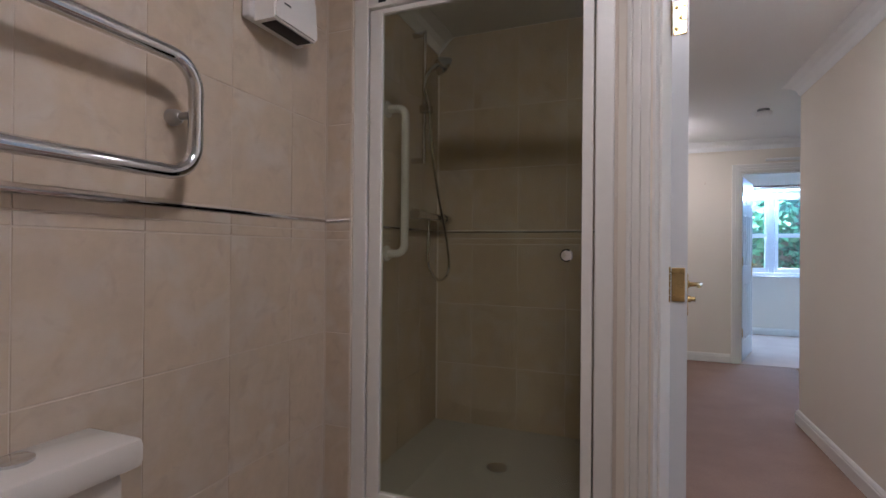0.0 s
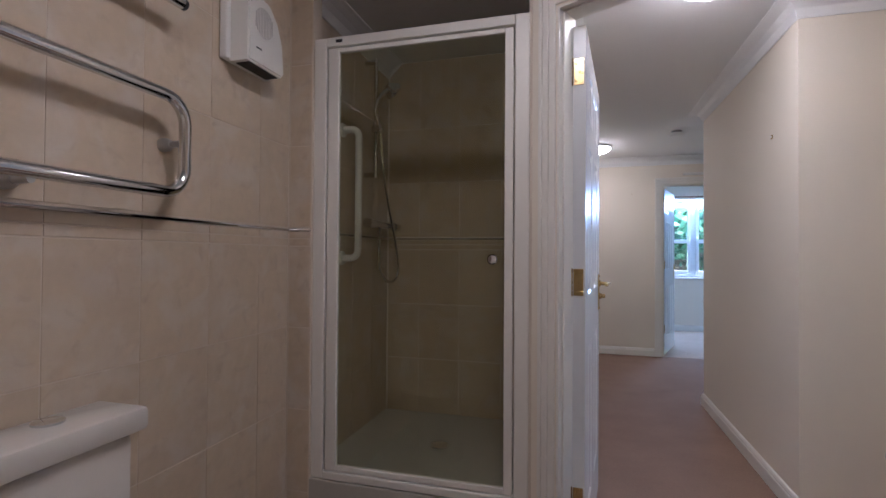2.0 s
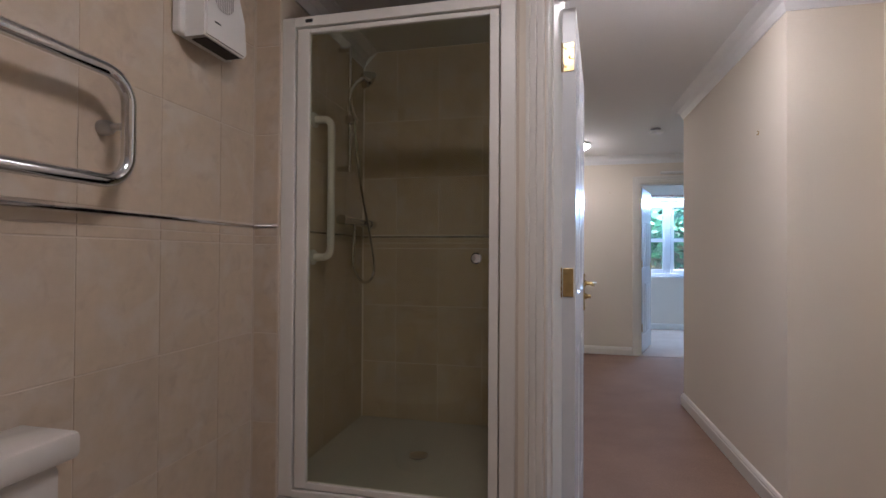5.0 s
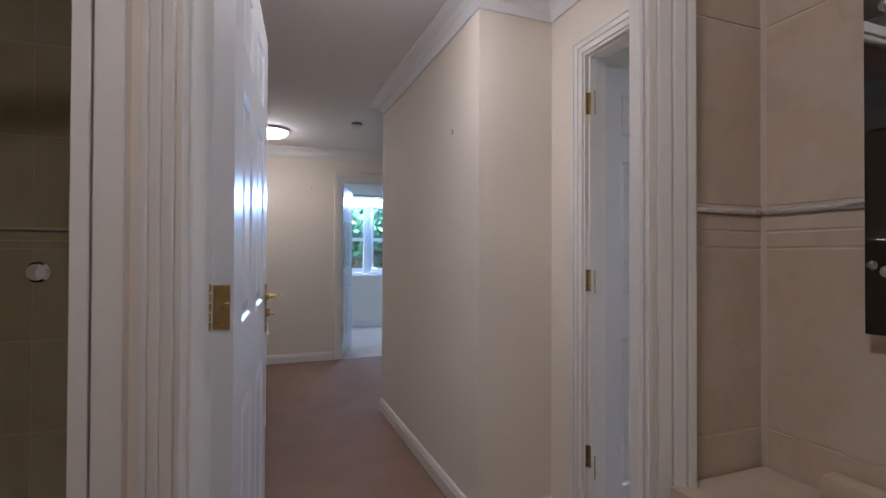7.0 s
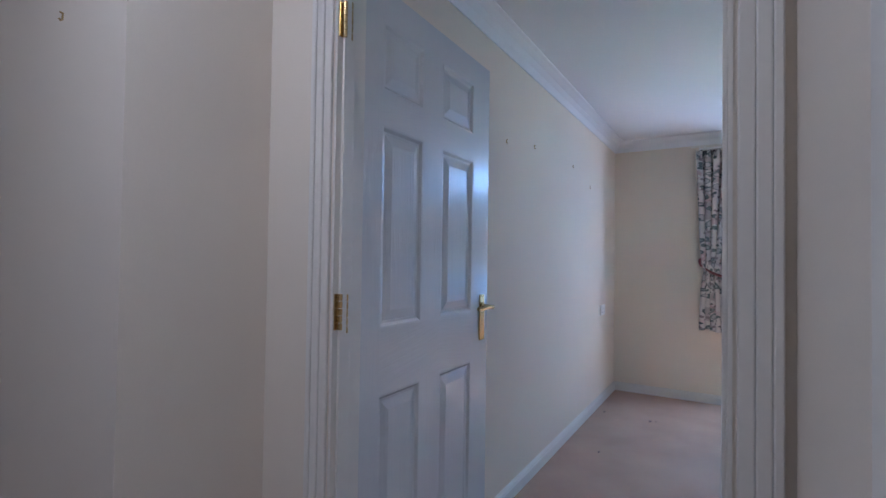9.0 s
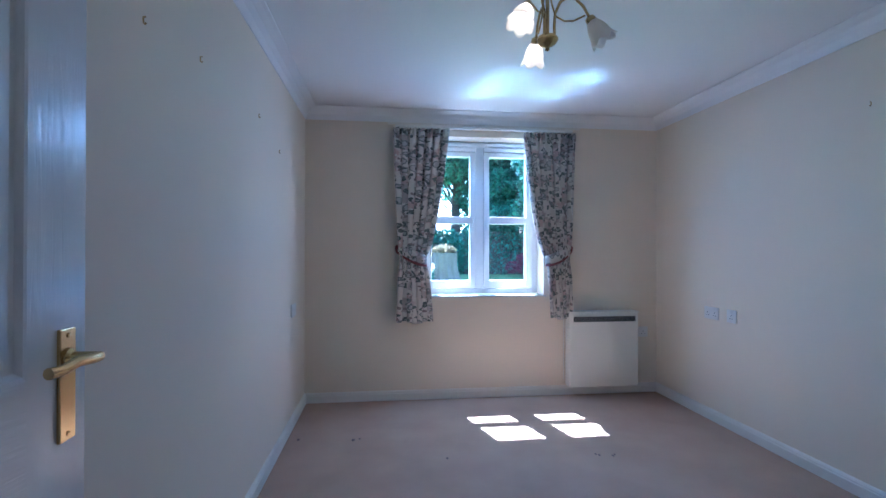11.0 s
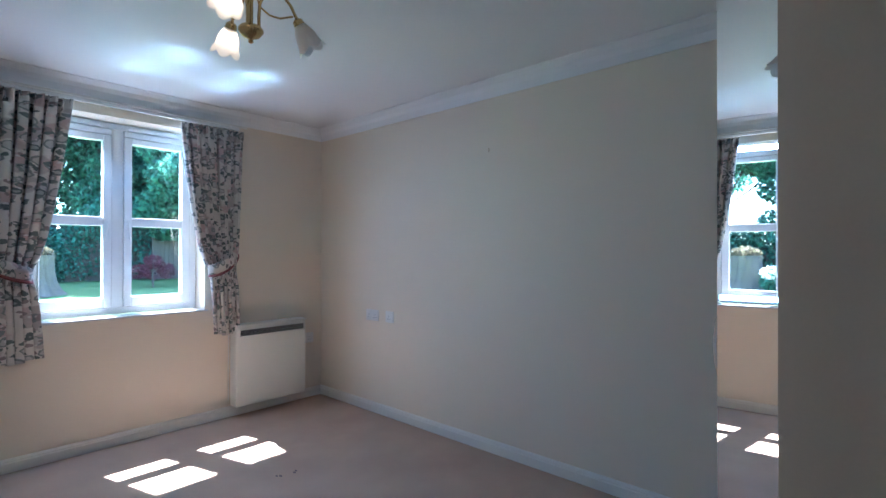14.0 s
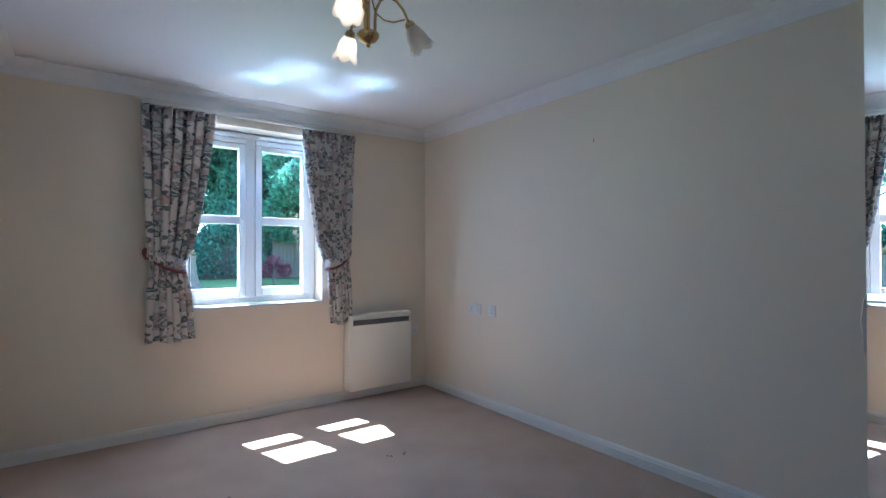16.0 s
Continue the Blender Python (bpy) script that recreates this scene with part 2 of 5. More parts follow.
def wall(name, p0, p1, thick, z0, z1, holes, mat, label):
    """A wall from p0 to p1; its body lies to the left of the way. holes: (u0, u1, z0, z1)."""
    p0, p1 = Vector((*p0, 0)), Vector((*p1, 0))
    way = p1 - p0
    length = way.length
    m = Matrix.Translation(p0) @ pose(0, 0, 0, 0, 0, math.degrees(math.atan2(way.y, way.x)))
    us = sorted({0.0, length, *[h[0] for h in holes], *[h[1] for h in holes]})
    bm = bmesh.new()
    for a, b in zip(us, us[1:]):
        here = [h for h in holes if h[0] < (a + b) / 2 < h[1]]
        zs = [z0]
        for h in sorted(here, key=lambda q: q[2]):
            zs += [h[2], h[3]]
        zs.append(z1)
        for c, d in zip(zs[::2], zs[1::2]):
            if d - c > 1e-4:
                add_box(bm, a, b, 0, thick, c, d)
    bmesh.ops.remove_doubles(bm, verts=bm.verts[:], dist=1e-5)
    return tagged(link(name, bm, mat, m=m), label, "wall", kind="structure")


# ---- plan ----
CEIL_Z, COVE_Z = 2.36, 2.268
DIAG0, DIAG1 = (0.08, 1.52), (1.0, 1.06)
DIAG = Matrix.Translation((0.08, 1.52, 0)) @ pose(0, 0, 0, 0, 0, -26.57)

# floors and ceiling
tagged(link("floor_bathroom", box(-0.9, 1.18, -1.3, 1.52, -0.1, 0.0), VINYL), "beige vinyl bathroom floor", "floor", kind="structure")
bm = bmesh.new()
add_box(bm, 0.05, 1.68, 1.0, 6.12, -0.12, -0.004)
tagged(link("floor_hall", bm, HALL_CARPET), "worn, darker mauve-pink hall carpet", "floor", kind="structure")
tagged(link("floor_bedroom", box(1.28, 5.56, -0.85, 2.3, -0.11, 0.0), CARPET), "plain mauve-pink bedroom carpet", "floor", kind="structure")
tagged(link("floor_far_room", box(-0.4, 4.6, 6.0, 8.5, -0.11, 0.0), CARPET), "pale carpet of the far room", "floor", kind="structure")
bm = box(-1.1, 5.9, -1.5, 8.6, CEIL_Z, CEIL_Z + 0.12)
tagged(link("ceiling", bm, CEIL), "plain white painted ceiling", "ceiling", kind="structure")

# walls
T = 0.1
wall("wall_bathroom_west", (-0.9035, -1.3), (-0.9035, 2.64), T, 0, CEIL_Z, [], GROUT, "bathroom wall behind beige tiles")
wall("wall_bathroom_south", (1.28, -1.3), (-1.0, -1.3), T, 0, CEIL_Z, [], WALL, "plain cream bathroom wall")
wall("wall_bathroom_east", (1.1835, 1.0685), (1.1835, -1.3), T, 0, CEIL_Z, [], GROUT, "bathroom wall behind beige tiles")
wall("wall_shower_back", (-0.9035, 2.5735), (0.165, 2.5735), T, 0, CEIL_Z, [], WALL, "shower wall behind beige tiles")
wall("wall_shower_east", (0.0635, 2.5730), (0.0635, 1.56), T, 0, CEIL_Z, [], WALL, "shower wall behind beige tiles")
wall("wall_bathroom_stub", (1.0, 1.0685), (1.57, 1.0685), T, 0, CEIL_Z, [], WALL, "short cream wall beside the bathroom door")
wall("wall_bathroom_diagonal", DIAG0, DIAG1, 0.11, 0, CEIL_Z, [(0.100, 0.965, 0, 2.03)], WALL, "angled cream wall with the bathroom doorway")
wall("wall_hall_west", (0.17, 2.60), (0.17, 6.0), T, 0, CEIL_Z, [], WALL, "cream hall wall")
wall("wall_hall_east", (1.2, 4.083), (1.2, 2.34), T, 0, CEIL_Z, [], WALL, "long cream hall wall with a picture hook")
wall("wall_hall_alcove", (1.3, 2.34), (1.67, 2.34), T, 0, CEIL_Z, [], WALL, "cream wall of the hall alcove")
wall("wall_hall_far", (-0.6, 6.0), (4.6, 6.0), T, 0, CEIL_Z, [(1.79, 2.57, 0, 2.03)], WALL, "cream end wall of the hall with an open doorway")
wall("wall_bedroom_north", (1.67, 2.238), (5.8, 2.238), T, 0, CEIL_Z, [], BEDROOM_WALL, "plain cream bedroom wall with picture hooks")
wall("wall_bedroom_door", (1.67, 1.09), (1.67, 2.34), T, 0, CEIL_Z, [(0.16, 1.01, 0, 2.03)], WALL, "cream wall with the bedroom doorway")
wall("wall_bedroom_south", (5.8, -0.75), (1.28, -0.75), T, 0, CEIL_Z, [], BEDROOM_WALL, "plain cream bedroom wall with sockets")
wall("wall_bedroom_window", (5.53, 2.238), (5.53, -0.75), 0.27, 0, CEIL_Z, [(0.975, 1.97, 0.83, 2.165)], BEDROOM_WALL, "cream window wall")
# the yellower cream puts warm hall light into the nib's colour
wall("wall_bedroom_nib", (1.57, 0.98), (1.875, 0.98), 0.11, 0, CEIL_Z, [], BEDROOM_WALL, "narrow cream wall beside the wardrobe")
wall("wall_far_window", (-0.4, 8.28), (4.6, 8.28), 0.25, 0, CEIL_Z, [(1.80, 3.05, 0.83, 2.09)], WALL, "pale wall of the far room with a window")
wall("wall_far_west", (-0.4, 6.1), (-0.4, 8.3), T, 0, CEIL_Z, [], WALL, "pale wall of the far room")
wall("wall_far_east", (4.6, 8.3), (4.6, 6.1), T, 0, CEIL_Z, [], WALL, "pale wall of the far room")
wall("wall_hall_north_east", (1.3, 4.083), (3.0, 4.083), -T, 0, CEIL_Z, [], WALL, "cream hall wall")
wall("wall_hall_side", (3.0, 4.0), (3.0, 6.0), -T, 0, CEIL_Z, [], WALL, "cream hall wall")


# ---- trim ----
SKIRT = [(0.0, 0.0), (0.018, 0.0), (0.018, 0.082), (0.014, 0.088), (0.014, 0.098), (0.008, 0.112), (0.0, 0.118)]
COVE = [(0.0, COVE_Z), (0.006, COVE_Z), (0.010, COVE_Z + 0.012), (0.020, COVE_Z + 0.040), (0.042, COVE_Z + 0.064), (0.074, COVE_Z + 0.080), (0.090, CEIL_Z - 0.006), (0.090, CEIL_Z)]


def run(name, profile, path, mat, label, category):
    return tagged(link(name, sweep(bmesh.new(), profile, path), mat), label, category, kind="structure")


for path in ([(1.568, 2.185), (1.568, 2.34), (1.2, 2.34), (1.2, 4.083), (3.0, 4.083)], [(1.10, 6.0), (0.17, 6.0), (0.17, 4.36)], [(3.0, 6.0), (2.06, 6.0)],
             [(4.6, 8.28), (-0.4, 8.28)]):
    run("baseboard", [(o, z * 0.8) for o, z in SKIRT], path, GLOSS, "white gloss-painted skirting board along the wall", "skirting board")
run("baseboard", [(o, z * 0.66) for o, z in SKIRT], [(1.80, -0.75), (5.53, -0.75), (5.53, 2.238), (1.68, 2.238)], GLOSS, "low white gloss-painted skirting board round the bedroom", "skirting board")
for path in ([(1.0, 1.176), (1.57, 1.176), (1.568, 2.34), (1.2, 2.34), (1.2, 4.083), (3.0, 4.083), (3.0, 6.0), (0.17, 6.0), (0.17, 1.60)],
             [(1.80, -0.75), (5.53, -0.75), (5.53, 2.238), (1.67, 2.238), (1.67, 1.09)], [(1.18, -1.3), (1.18, 1.06)],
             [(-0.9, 2.562), (-0.9, -1.3)]):
    run("trim_coving", COVE, path, CEIL, "white plaster coving below the ceiling", "coving")


def architrave(name, m, u0, u1, h, label, w=0.075):
    """Moulded frame round an opening; local x runs along the wall, -y out of it."""
    bm = bmesh.new()
    for a, b, d in ((0.006, 0.03, 0.010), (0.03, 0.052, 0.015), (0.052, w, 0.020)):
        for x0, x1 in ((u0 - b, u0 - a), (u1 + a, u1 + b)):
            add_box(bm, x0, x1, -d, 0.0, 0, h + b, m, 0.003)
        add_box(bm, u0 - a, u1 + a, -d, 0.0, h + a, h + b, m, 0.003)
    return tagged(link(name, bm, GLOSS), label, "architrave", kind="structure")


def lining(name, m, u0, u1, h, depth, stop, label):
    bm = bmesh.new()
    t = 0.007
    add_box(bm, u0, u0 + t, -0.003, depth + 0.003, 0, h, m)
    add_box(bm, u1 - t, u1, -0.003, depth + 0.003, 0, h, m)
    add_box(bm, u0 + t, u1 - t, -0.003, depth + 0.003, h - t, h, m)
    s0, s1 = stop
    add_box(bm, u0 + t, u0 + t + 0.008, s0, s1, 0, h - t, m, 0.002)
    add_box(bm, u1 - t - 0.008, u1 - t, s0, s1, 0, h - t, m, 0.002)
    add_box(bm, u0 + t + 0.008, u1 - t - 0.008, s0, s1, h - t - 0.008, h - t, m, 0.002)
    return tagged(link(name, bm, GLOSS), label, "door lining", kind="structure")


DIAG_BACK = DIAG @ pose(0, 0.11, 0, 0, 0, 180)
architrave("trim_bathroom_door", DIAG, 0.100, 0.965, 2.03, "white moulded architrave round the bathroom doorway", 0.066)
lining("trim_bathroom_lining", DIAG, 0.100, 0.965, 2.03, 0.11, (0.02, 0.065), "white painted lining of the bathroom doorway")
BED = Matrix.Translation((1.57, 2.10, 0)) @ pose(0, 0, 0, 0, 0, -90)
architrave("trim_bedroom_door", BED, 0.0, 0.85, 2.03, "white moulded architrave round the bedroom doorway", 0.066)
lining("trim_bedroom_lining", BED, 0.0, 0.85, 2.03, 0.1, (0.015, 0.055), "white painted lining of the bedroom doorway")
architrave("trim_bedroom_door_inside", Matrix.Translation((1.67, 1.25, 0)) @ pose(0, 0, 0, 0, 0, 90), 0.0, 0.85, 2.03, "white architrave on the bedroom side", 0.066)
FAR = Matrix.Translation((1.19, 6.0, 0))
architrave("trim_far_door", FAR, 0.0, 0.78, 2.03, "white moulded architrave round the far doorway", 0.085)
lining("trim_far_lining", FAR, 0.0, 0.78, 2.03, 0.1, (0.015, 0.055), "white painted lining of the far doorway")

# ---- doors ----


def panel_face(bm, xs, zs, panels, y, inward):
    """One face of a six-panel door with sunk and fielded panels."""
    grain = bm.loops.layers.uv.verify()

    def at(x, z, d):
        return bm.verts.new((x, y + inward * d, z))

    def face(corners, cross):
        for lp in bm.faces.new(corners).loops:
            u, v = lp.vert.co.x, lp.vert.co.z
            lp[grain].uv = (v + 0.03 * math.sin(9 * u), u) if cross else (0.55 * u, v)
    for i in range(len(xs) - 1):
        for j in range(len(zs) - 1):
            r = (xs[i], xs[i + 1], zs[j], zs[j + 1])
            if (i, j) not in panels:
                face([at(r[0], r[2], 0), at(r[1], r[2], 0), at(r[1], r[3], 0), at(r[0], r[3], 0)], j % 2 == 0 and 1 <= i <= 3)
                continue
            rings = []
            for inset, d in ((0, 0), (0.006, 0.001), (0.014, 0.008), (0.022, 0.009), (0.046, 0.003), (0.050, 0.002)):
                rings.append([at(r[0] + inset, r[2] + inset, d), at(r[1] - inset, r[2] + inset, d), at(r[1] - inset, r[3] - inset, d), at(r[0] + inset, r[3] - inset, d)])
            for a, b in zip(rings, rings[1:]):
                for k in range(4):
                    face((a[k], a[(k + 1) % 4], b[(k + 1) % 4], b[k]), False)
            face(rings[-1], False)


def door_grain(name):
    """Gloss paint over a moulded wood grain."""
    m = material(name, (0.65, 0.65, 0.65), 0.26, vary=0.02, scale=3, fine=40, bump=0.0, spec=0.5)
    nt = m.node_tree
    n, l = nt.nodes, nt.links
    co = n.new("ShaderNodeTexCoord")
    mp = n.new("ShaderNodeMapping")
    mp.inputs["Scale"].default_value = (46, 2.6, 1)
    l.new(co.outputs["UV"], mp.inputs[0])
    w = n.new("ShaderNodeTexNoise")
    w.inputs["Scale"].default_value, w.inputs["Detail"].default_value, w.inputs["Distortion"].default_value = 2.2, 4, 0.9
    l.new(mp.outputs[0], w.inputs["Vector"])
    bp = n.new("ShaderNodeBump")
    bp.inputs["Strength"].default_value, bp.inputs["Distance"].default_value = 0.45, 0.002
    l.new(w.outputs["Fac"], bp.inputs["Height"])
    l.new(bp.outputs[0], n["Principled BSDF"].inputs["Normal"])
    return m


DOOR_PAINT = door_grain("grained_white_gloss")


def lever_set(parent, x, z, y, side, toward, lock):
    """A brass plate with a lever; side -1 or +1 is the face it lies on, toward the way the lever points."""
    plate = part("handle_plate", box(x - 0.02, x + 0.02, y, y + side * 0.006, z - 0.089, z + 0.089, None, 0.0022), BRASS, parent, "polished brass handle plate")
    bm = bmesh.new()
    lathe(bm, [(0.016, 0), (0.016, 0.006), (0.010, 0.010), (0.009, 0.042)], 14, Matrix.Translation((x, y + side * 0.004, z + 0.042)) @ pose(0, 0, 0, -90 * side))
    end = y + side * 0.048
    pts = [(x - toward * 0.006, end, z + 0.042), (x + toward * 0.02, end + side * 0.004, z + 0.044), (x + toward * 0.05, end, z + 0.046), (x + toward * 0.085, end - side * 0.002, z + 0.040), (x + toward * 0.105, end - side * 0.006, z + 0.041)]
    tube(bm, pts, 0.0085, 10)
    part("lever", bm, BRASS, plate, "curved brass lever", True)
    if lock:
        bm = lathe(bmesh.new(), [(0.014, 0), (0.014, 0.012), (0.010, 0.014), (0.010, 0.03), (0.0, 0.031)], 14, Matrix.Translation((x, y + side * 0.004, z - 0.02)) @ pose(0, 0, 0, -90 * side), cap=False)
        part("thumb_turn", bm, BRASS, plate, "round brass thumb turn", True)
    for dz in (-0.078, 0.078):
        part("screw", lathe(bmesh.new(), [(0.004, 0), (0.004, 0.0015), (0.0, 0.002)], 8, Matrix.Translation((x, y + side * 0.006, z + dz)) @ pose(0, 0, 0, -90 * side), cap=False), BRASS, plate)


def door(name, m, label, width=0.838, height=1.981, hinge_side=-1, lever=True, lock=False, lift=0.012):
    """A six-panel leaf: hinge at the origin, leaf along +x, body in y 0 to 0.04."""
    top = empty(name, m, label, "door", kind="structure")
    s = width / 0.838
    xs = [0.0, 0.140 * s, 0.352 * s, 0.470 * s, 0.702 * s, width]
    zs = [0.0, 0.20, 0.83, 1.015, 1.59, 1.69, 1.885, height]
    panels = {(i, j) for i in (1, 3) for j in (1, 3, 5)}
    bm = bmesh.new()
    panel_face(bm, xs, zs, panels, 0.0, 1)
    panel_face(bm, xs, zs, panels, 0.044, -1)
    bmesh.ops.remove_doubles(bm, verts=bm.verts[:], dist=1e-5)
    for x in (0.0, width):
        bm.faces.new([bm.verts.new(p) for p in ((x, 0, 0), (x, 0.044, 0), (x, 0.044, height), (x, 0, height))])
    for z in (0.0, height):
        bm.faces.new([bm.verts.new(p) for p in ((0, 0, z), (width, 0, z), (width, 0.044, z), (0, 0.044, z))])
    bmesh.ops.transform(bm, matrix=Matrix.Translation((0, 0, lift)), verts=bm.verts[:])
    leaf = part("leaf", bm, DOOR_PAINT, top)
    hy = 0.0 if hinge_side < 0 else 0.044
    for z in (0.32, 1.085, 1.83):
        bm = bmesh.new()
        add_box(bm, -0.0035, -0.0005, 0.006, 0.040, z - 0.047, z + 0.047, None, 0.0012)
        for zz in (z - 0.047, z - 0.008, z + 0.031):
            add_box(bm, -0.0065, -0.0035, 0.006, 0.018, zz, zz + 0.016, None, 0.001)
        for dz in (-0.03, 0.0, 0.03):
            lathe(bm, [(0.0055, 0.0), (0.0055, 0.0022), (0.0, 0.0030)], 8, Matrix.Translation((-0.0035, 0.026 + 0.006 * (1 if dz else -1), z + dz)) @ pose(0, 0, 0, 0, -90), cap=False)
        for k in range(5):
            lathe(bm, [(0.006, z - 0.05 + k * 0.02 + 0.001), (0.006, z - 0.05 + k * 0.02 + 0.019)], 10, Matrix.Translation((-0.004, hy + hinge_side * 0.004, 0)))
        part("hinge", bm, BRASS, top, "small brass butt hinge")
    if lever:
        lever_set(top, width - 0.053, 1.0, 0.0, -1, -1, lock)
        lever_set(top, width - 0.053, 1.0, 0.044, 1, -1, False)
    return top


# bedroom door stands square to its wall, the bathroom and far doors a little past or short of it
bedroom_door = door("door_1", Matrix.Translation((1.615, 2.094, 0)) @ pose(0, 0, 0, 0, 0, 0.6), "open white six-panel door with brass lever, in the bedroom")
for z in (0.372, 1.092, 1.822):
    bm = bmesh.new()
    add_box(bm, -0.047, -0.032, -0.0055, -0.0035, z - 0.045, z + 0.045, None, 0.0008)
    for k in range(5):
        lathe(bm, [(0.0055, z - 0.045 + k * 0.018 + 0.001), (0.0055, z - 0.045 + k * 0.018 + 0.017)], 10, Matrix.Translation((-0.034, -0.013, 0)))
    part("hinge", bm, BRASS, bedroom_door, "small brass butt hinge")
door("door_2", Matrix.Translation((0.262, 1.556, 0)) @ pose(0, 0, 0, 0, 0, 84.8), "open white six-panel bathroom door with brass lever and lock", lock=True, hinge_side=1)
door("door_3", Matrix.Translation((1.215, 6.045, 0)) @ pose(0, 0, 0, 0, 0, 72.0), "open white door into the bright far room", width=0.762)
# strike plate in the bathroom lining
bm = box(0.9560, 0.9578, 0.074, 0.0785, 0.96, 1.08, DIAG, 0.0)
tagged(link("strike_plate", bm, BRASS), "brass strike plate let into the white door lining", "strike plate")

# ---- tiles ----
TW, TH, GAP = 0.25, 0.327, 0.002
ROWS = [(0.0, 0.225), (0.228, 0.553), (0.556, 0.881), (0.884, 1.209), (1.288, 1.615), (1.618, 1.945), (1.948, 2.262)]


def tile_mesh(w, h):
    bm = box(0, w, 0, 0.008, 0, h)
    top = [e for e in bm.edges if all(v.co.y < 0.001 for v in e.verts)]
    bmesh.ops.bevel(bm, geom=top, offset=0.001, segments=1, affect="EDGES")
    me = bpy.data.meshes.new("tile")
    bm.to_mesh(me)
    bm.free()
    me.materials.append(TILE)
    return me


TILE_CACHE = {}


def tile_wall(parent_name, p0, p1, first, top=2.262):
    """Tiles on a wall whose face runs from p0 to p1, seen from its right; first is the width of the first column."""
    owner = bpy.data.objects[parent_name]
    inv = owner.matrix_basis.inverted()
    p0, p1 = Vector((*p0, 0)), Vector((*p1, 0))
    way = p1 - p0
    m = Matrix.Translation(p0) @ pose(0, 0, 0, 0, 0, math.degrees(math.atan2(way.y, way.x)))
    u, w = 0.0, first
    while u < way.length - 0.01:
        w = min(w, way.length - u)
        for z0, z1 in ROWS[:-1] + [(ROWS[-1][0], top)]:
            key = (round(w - GAP, 4), round(z1 - z0, 4))
            if key not in TILE_CACHE:
                TILE_CACHE[key] = tile_mesh(*key)
            t = new("tile", TILE_CACHE[key])
            t.parent = owner
            t.matrix_basis = inv @ m @ Matrix.Translation((u, random.uniform(-0.0005, 0.0003), z0))
        for z0, high in ((1.2125, 0.0265), (1.2425, 0.0255)):
            key = (round(w - GAP, 4), high)
            if key not in TILE_CACHE:
                TILE_CACHE[key] = tile_mesh(*key)
            t = new("border_tile", TILE_CACHE[key])
            t.parent = owner
            t.matrix_basis = inv @ m @ Matrix.Translation((u, -0.0006, z0))
        u += w
        w = TW
    bm = bmesh.new()
    tube(bm, [(0, 0.0, 1.276), (way.length, 0.0, 1.276)], 0.0055, 8)
    trim = link("pencil_trim", bm, CHROME, owner, "thin chrome pencil trim", inv @ m, True)
    return trim


# ---- bathroom ----


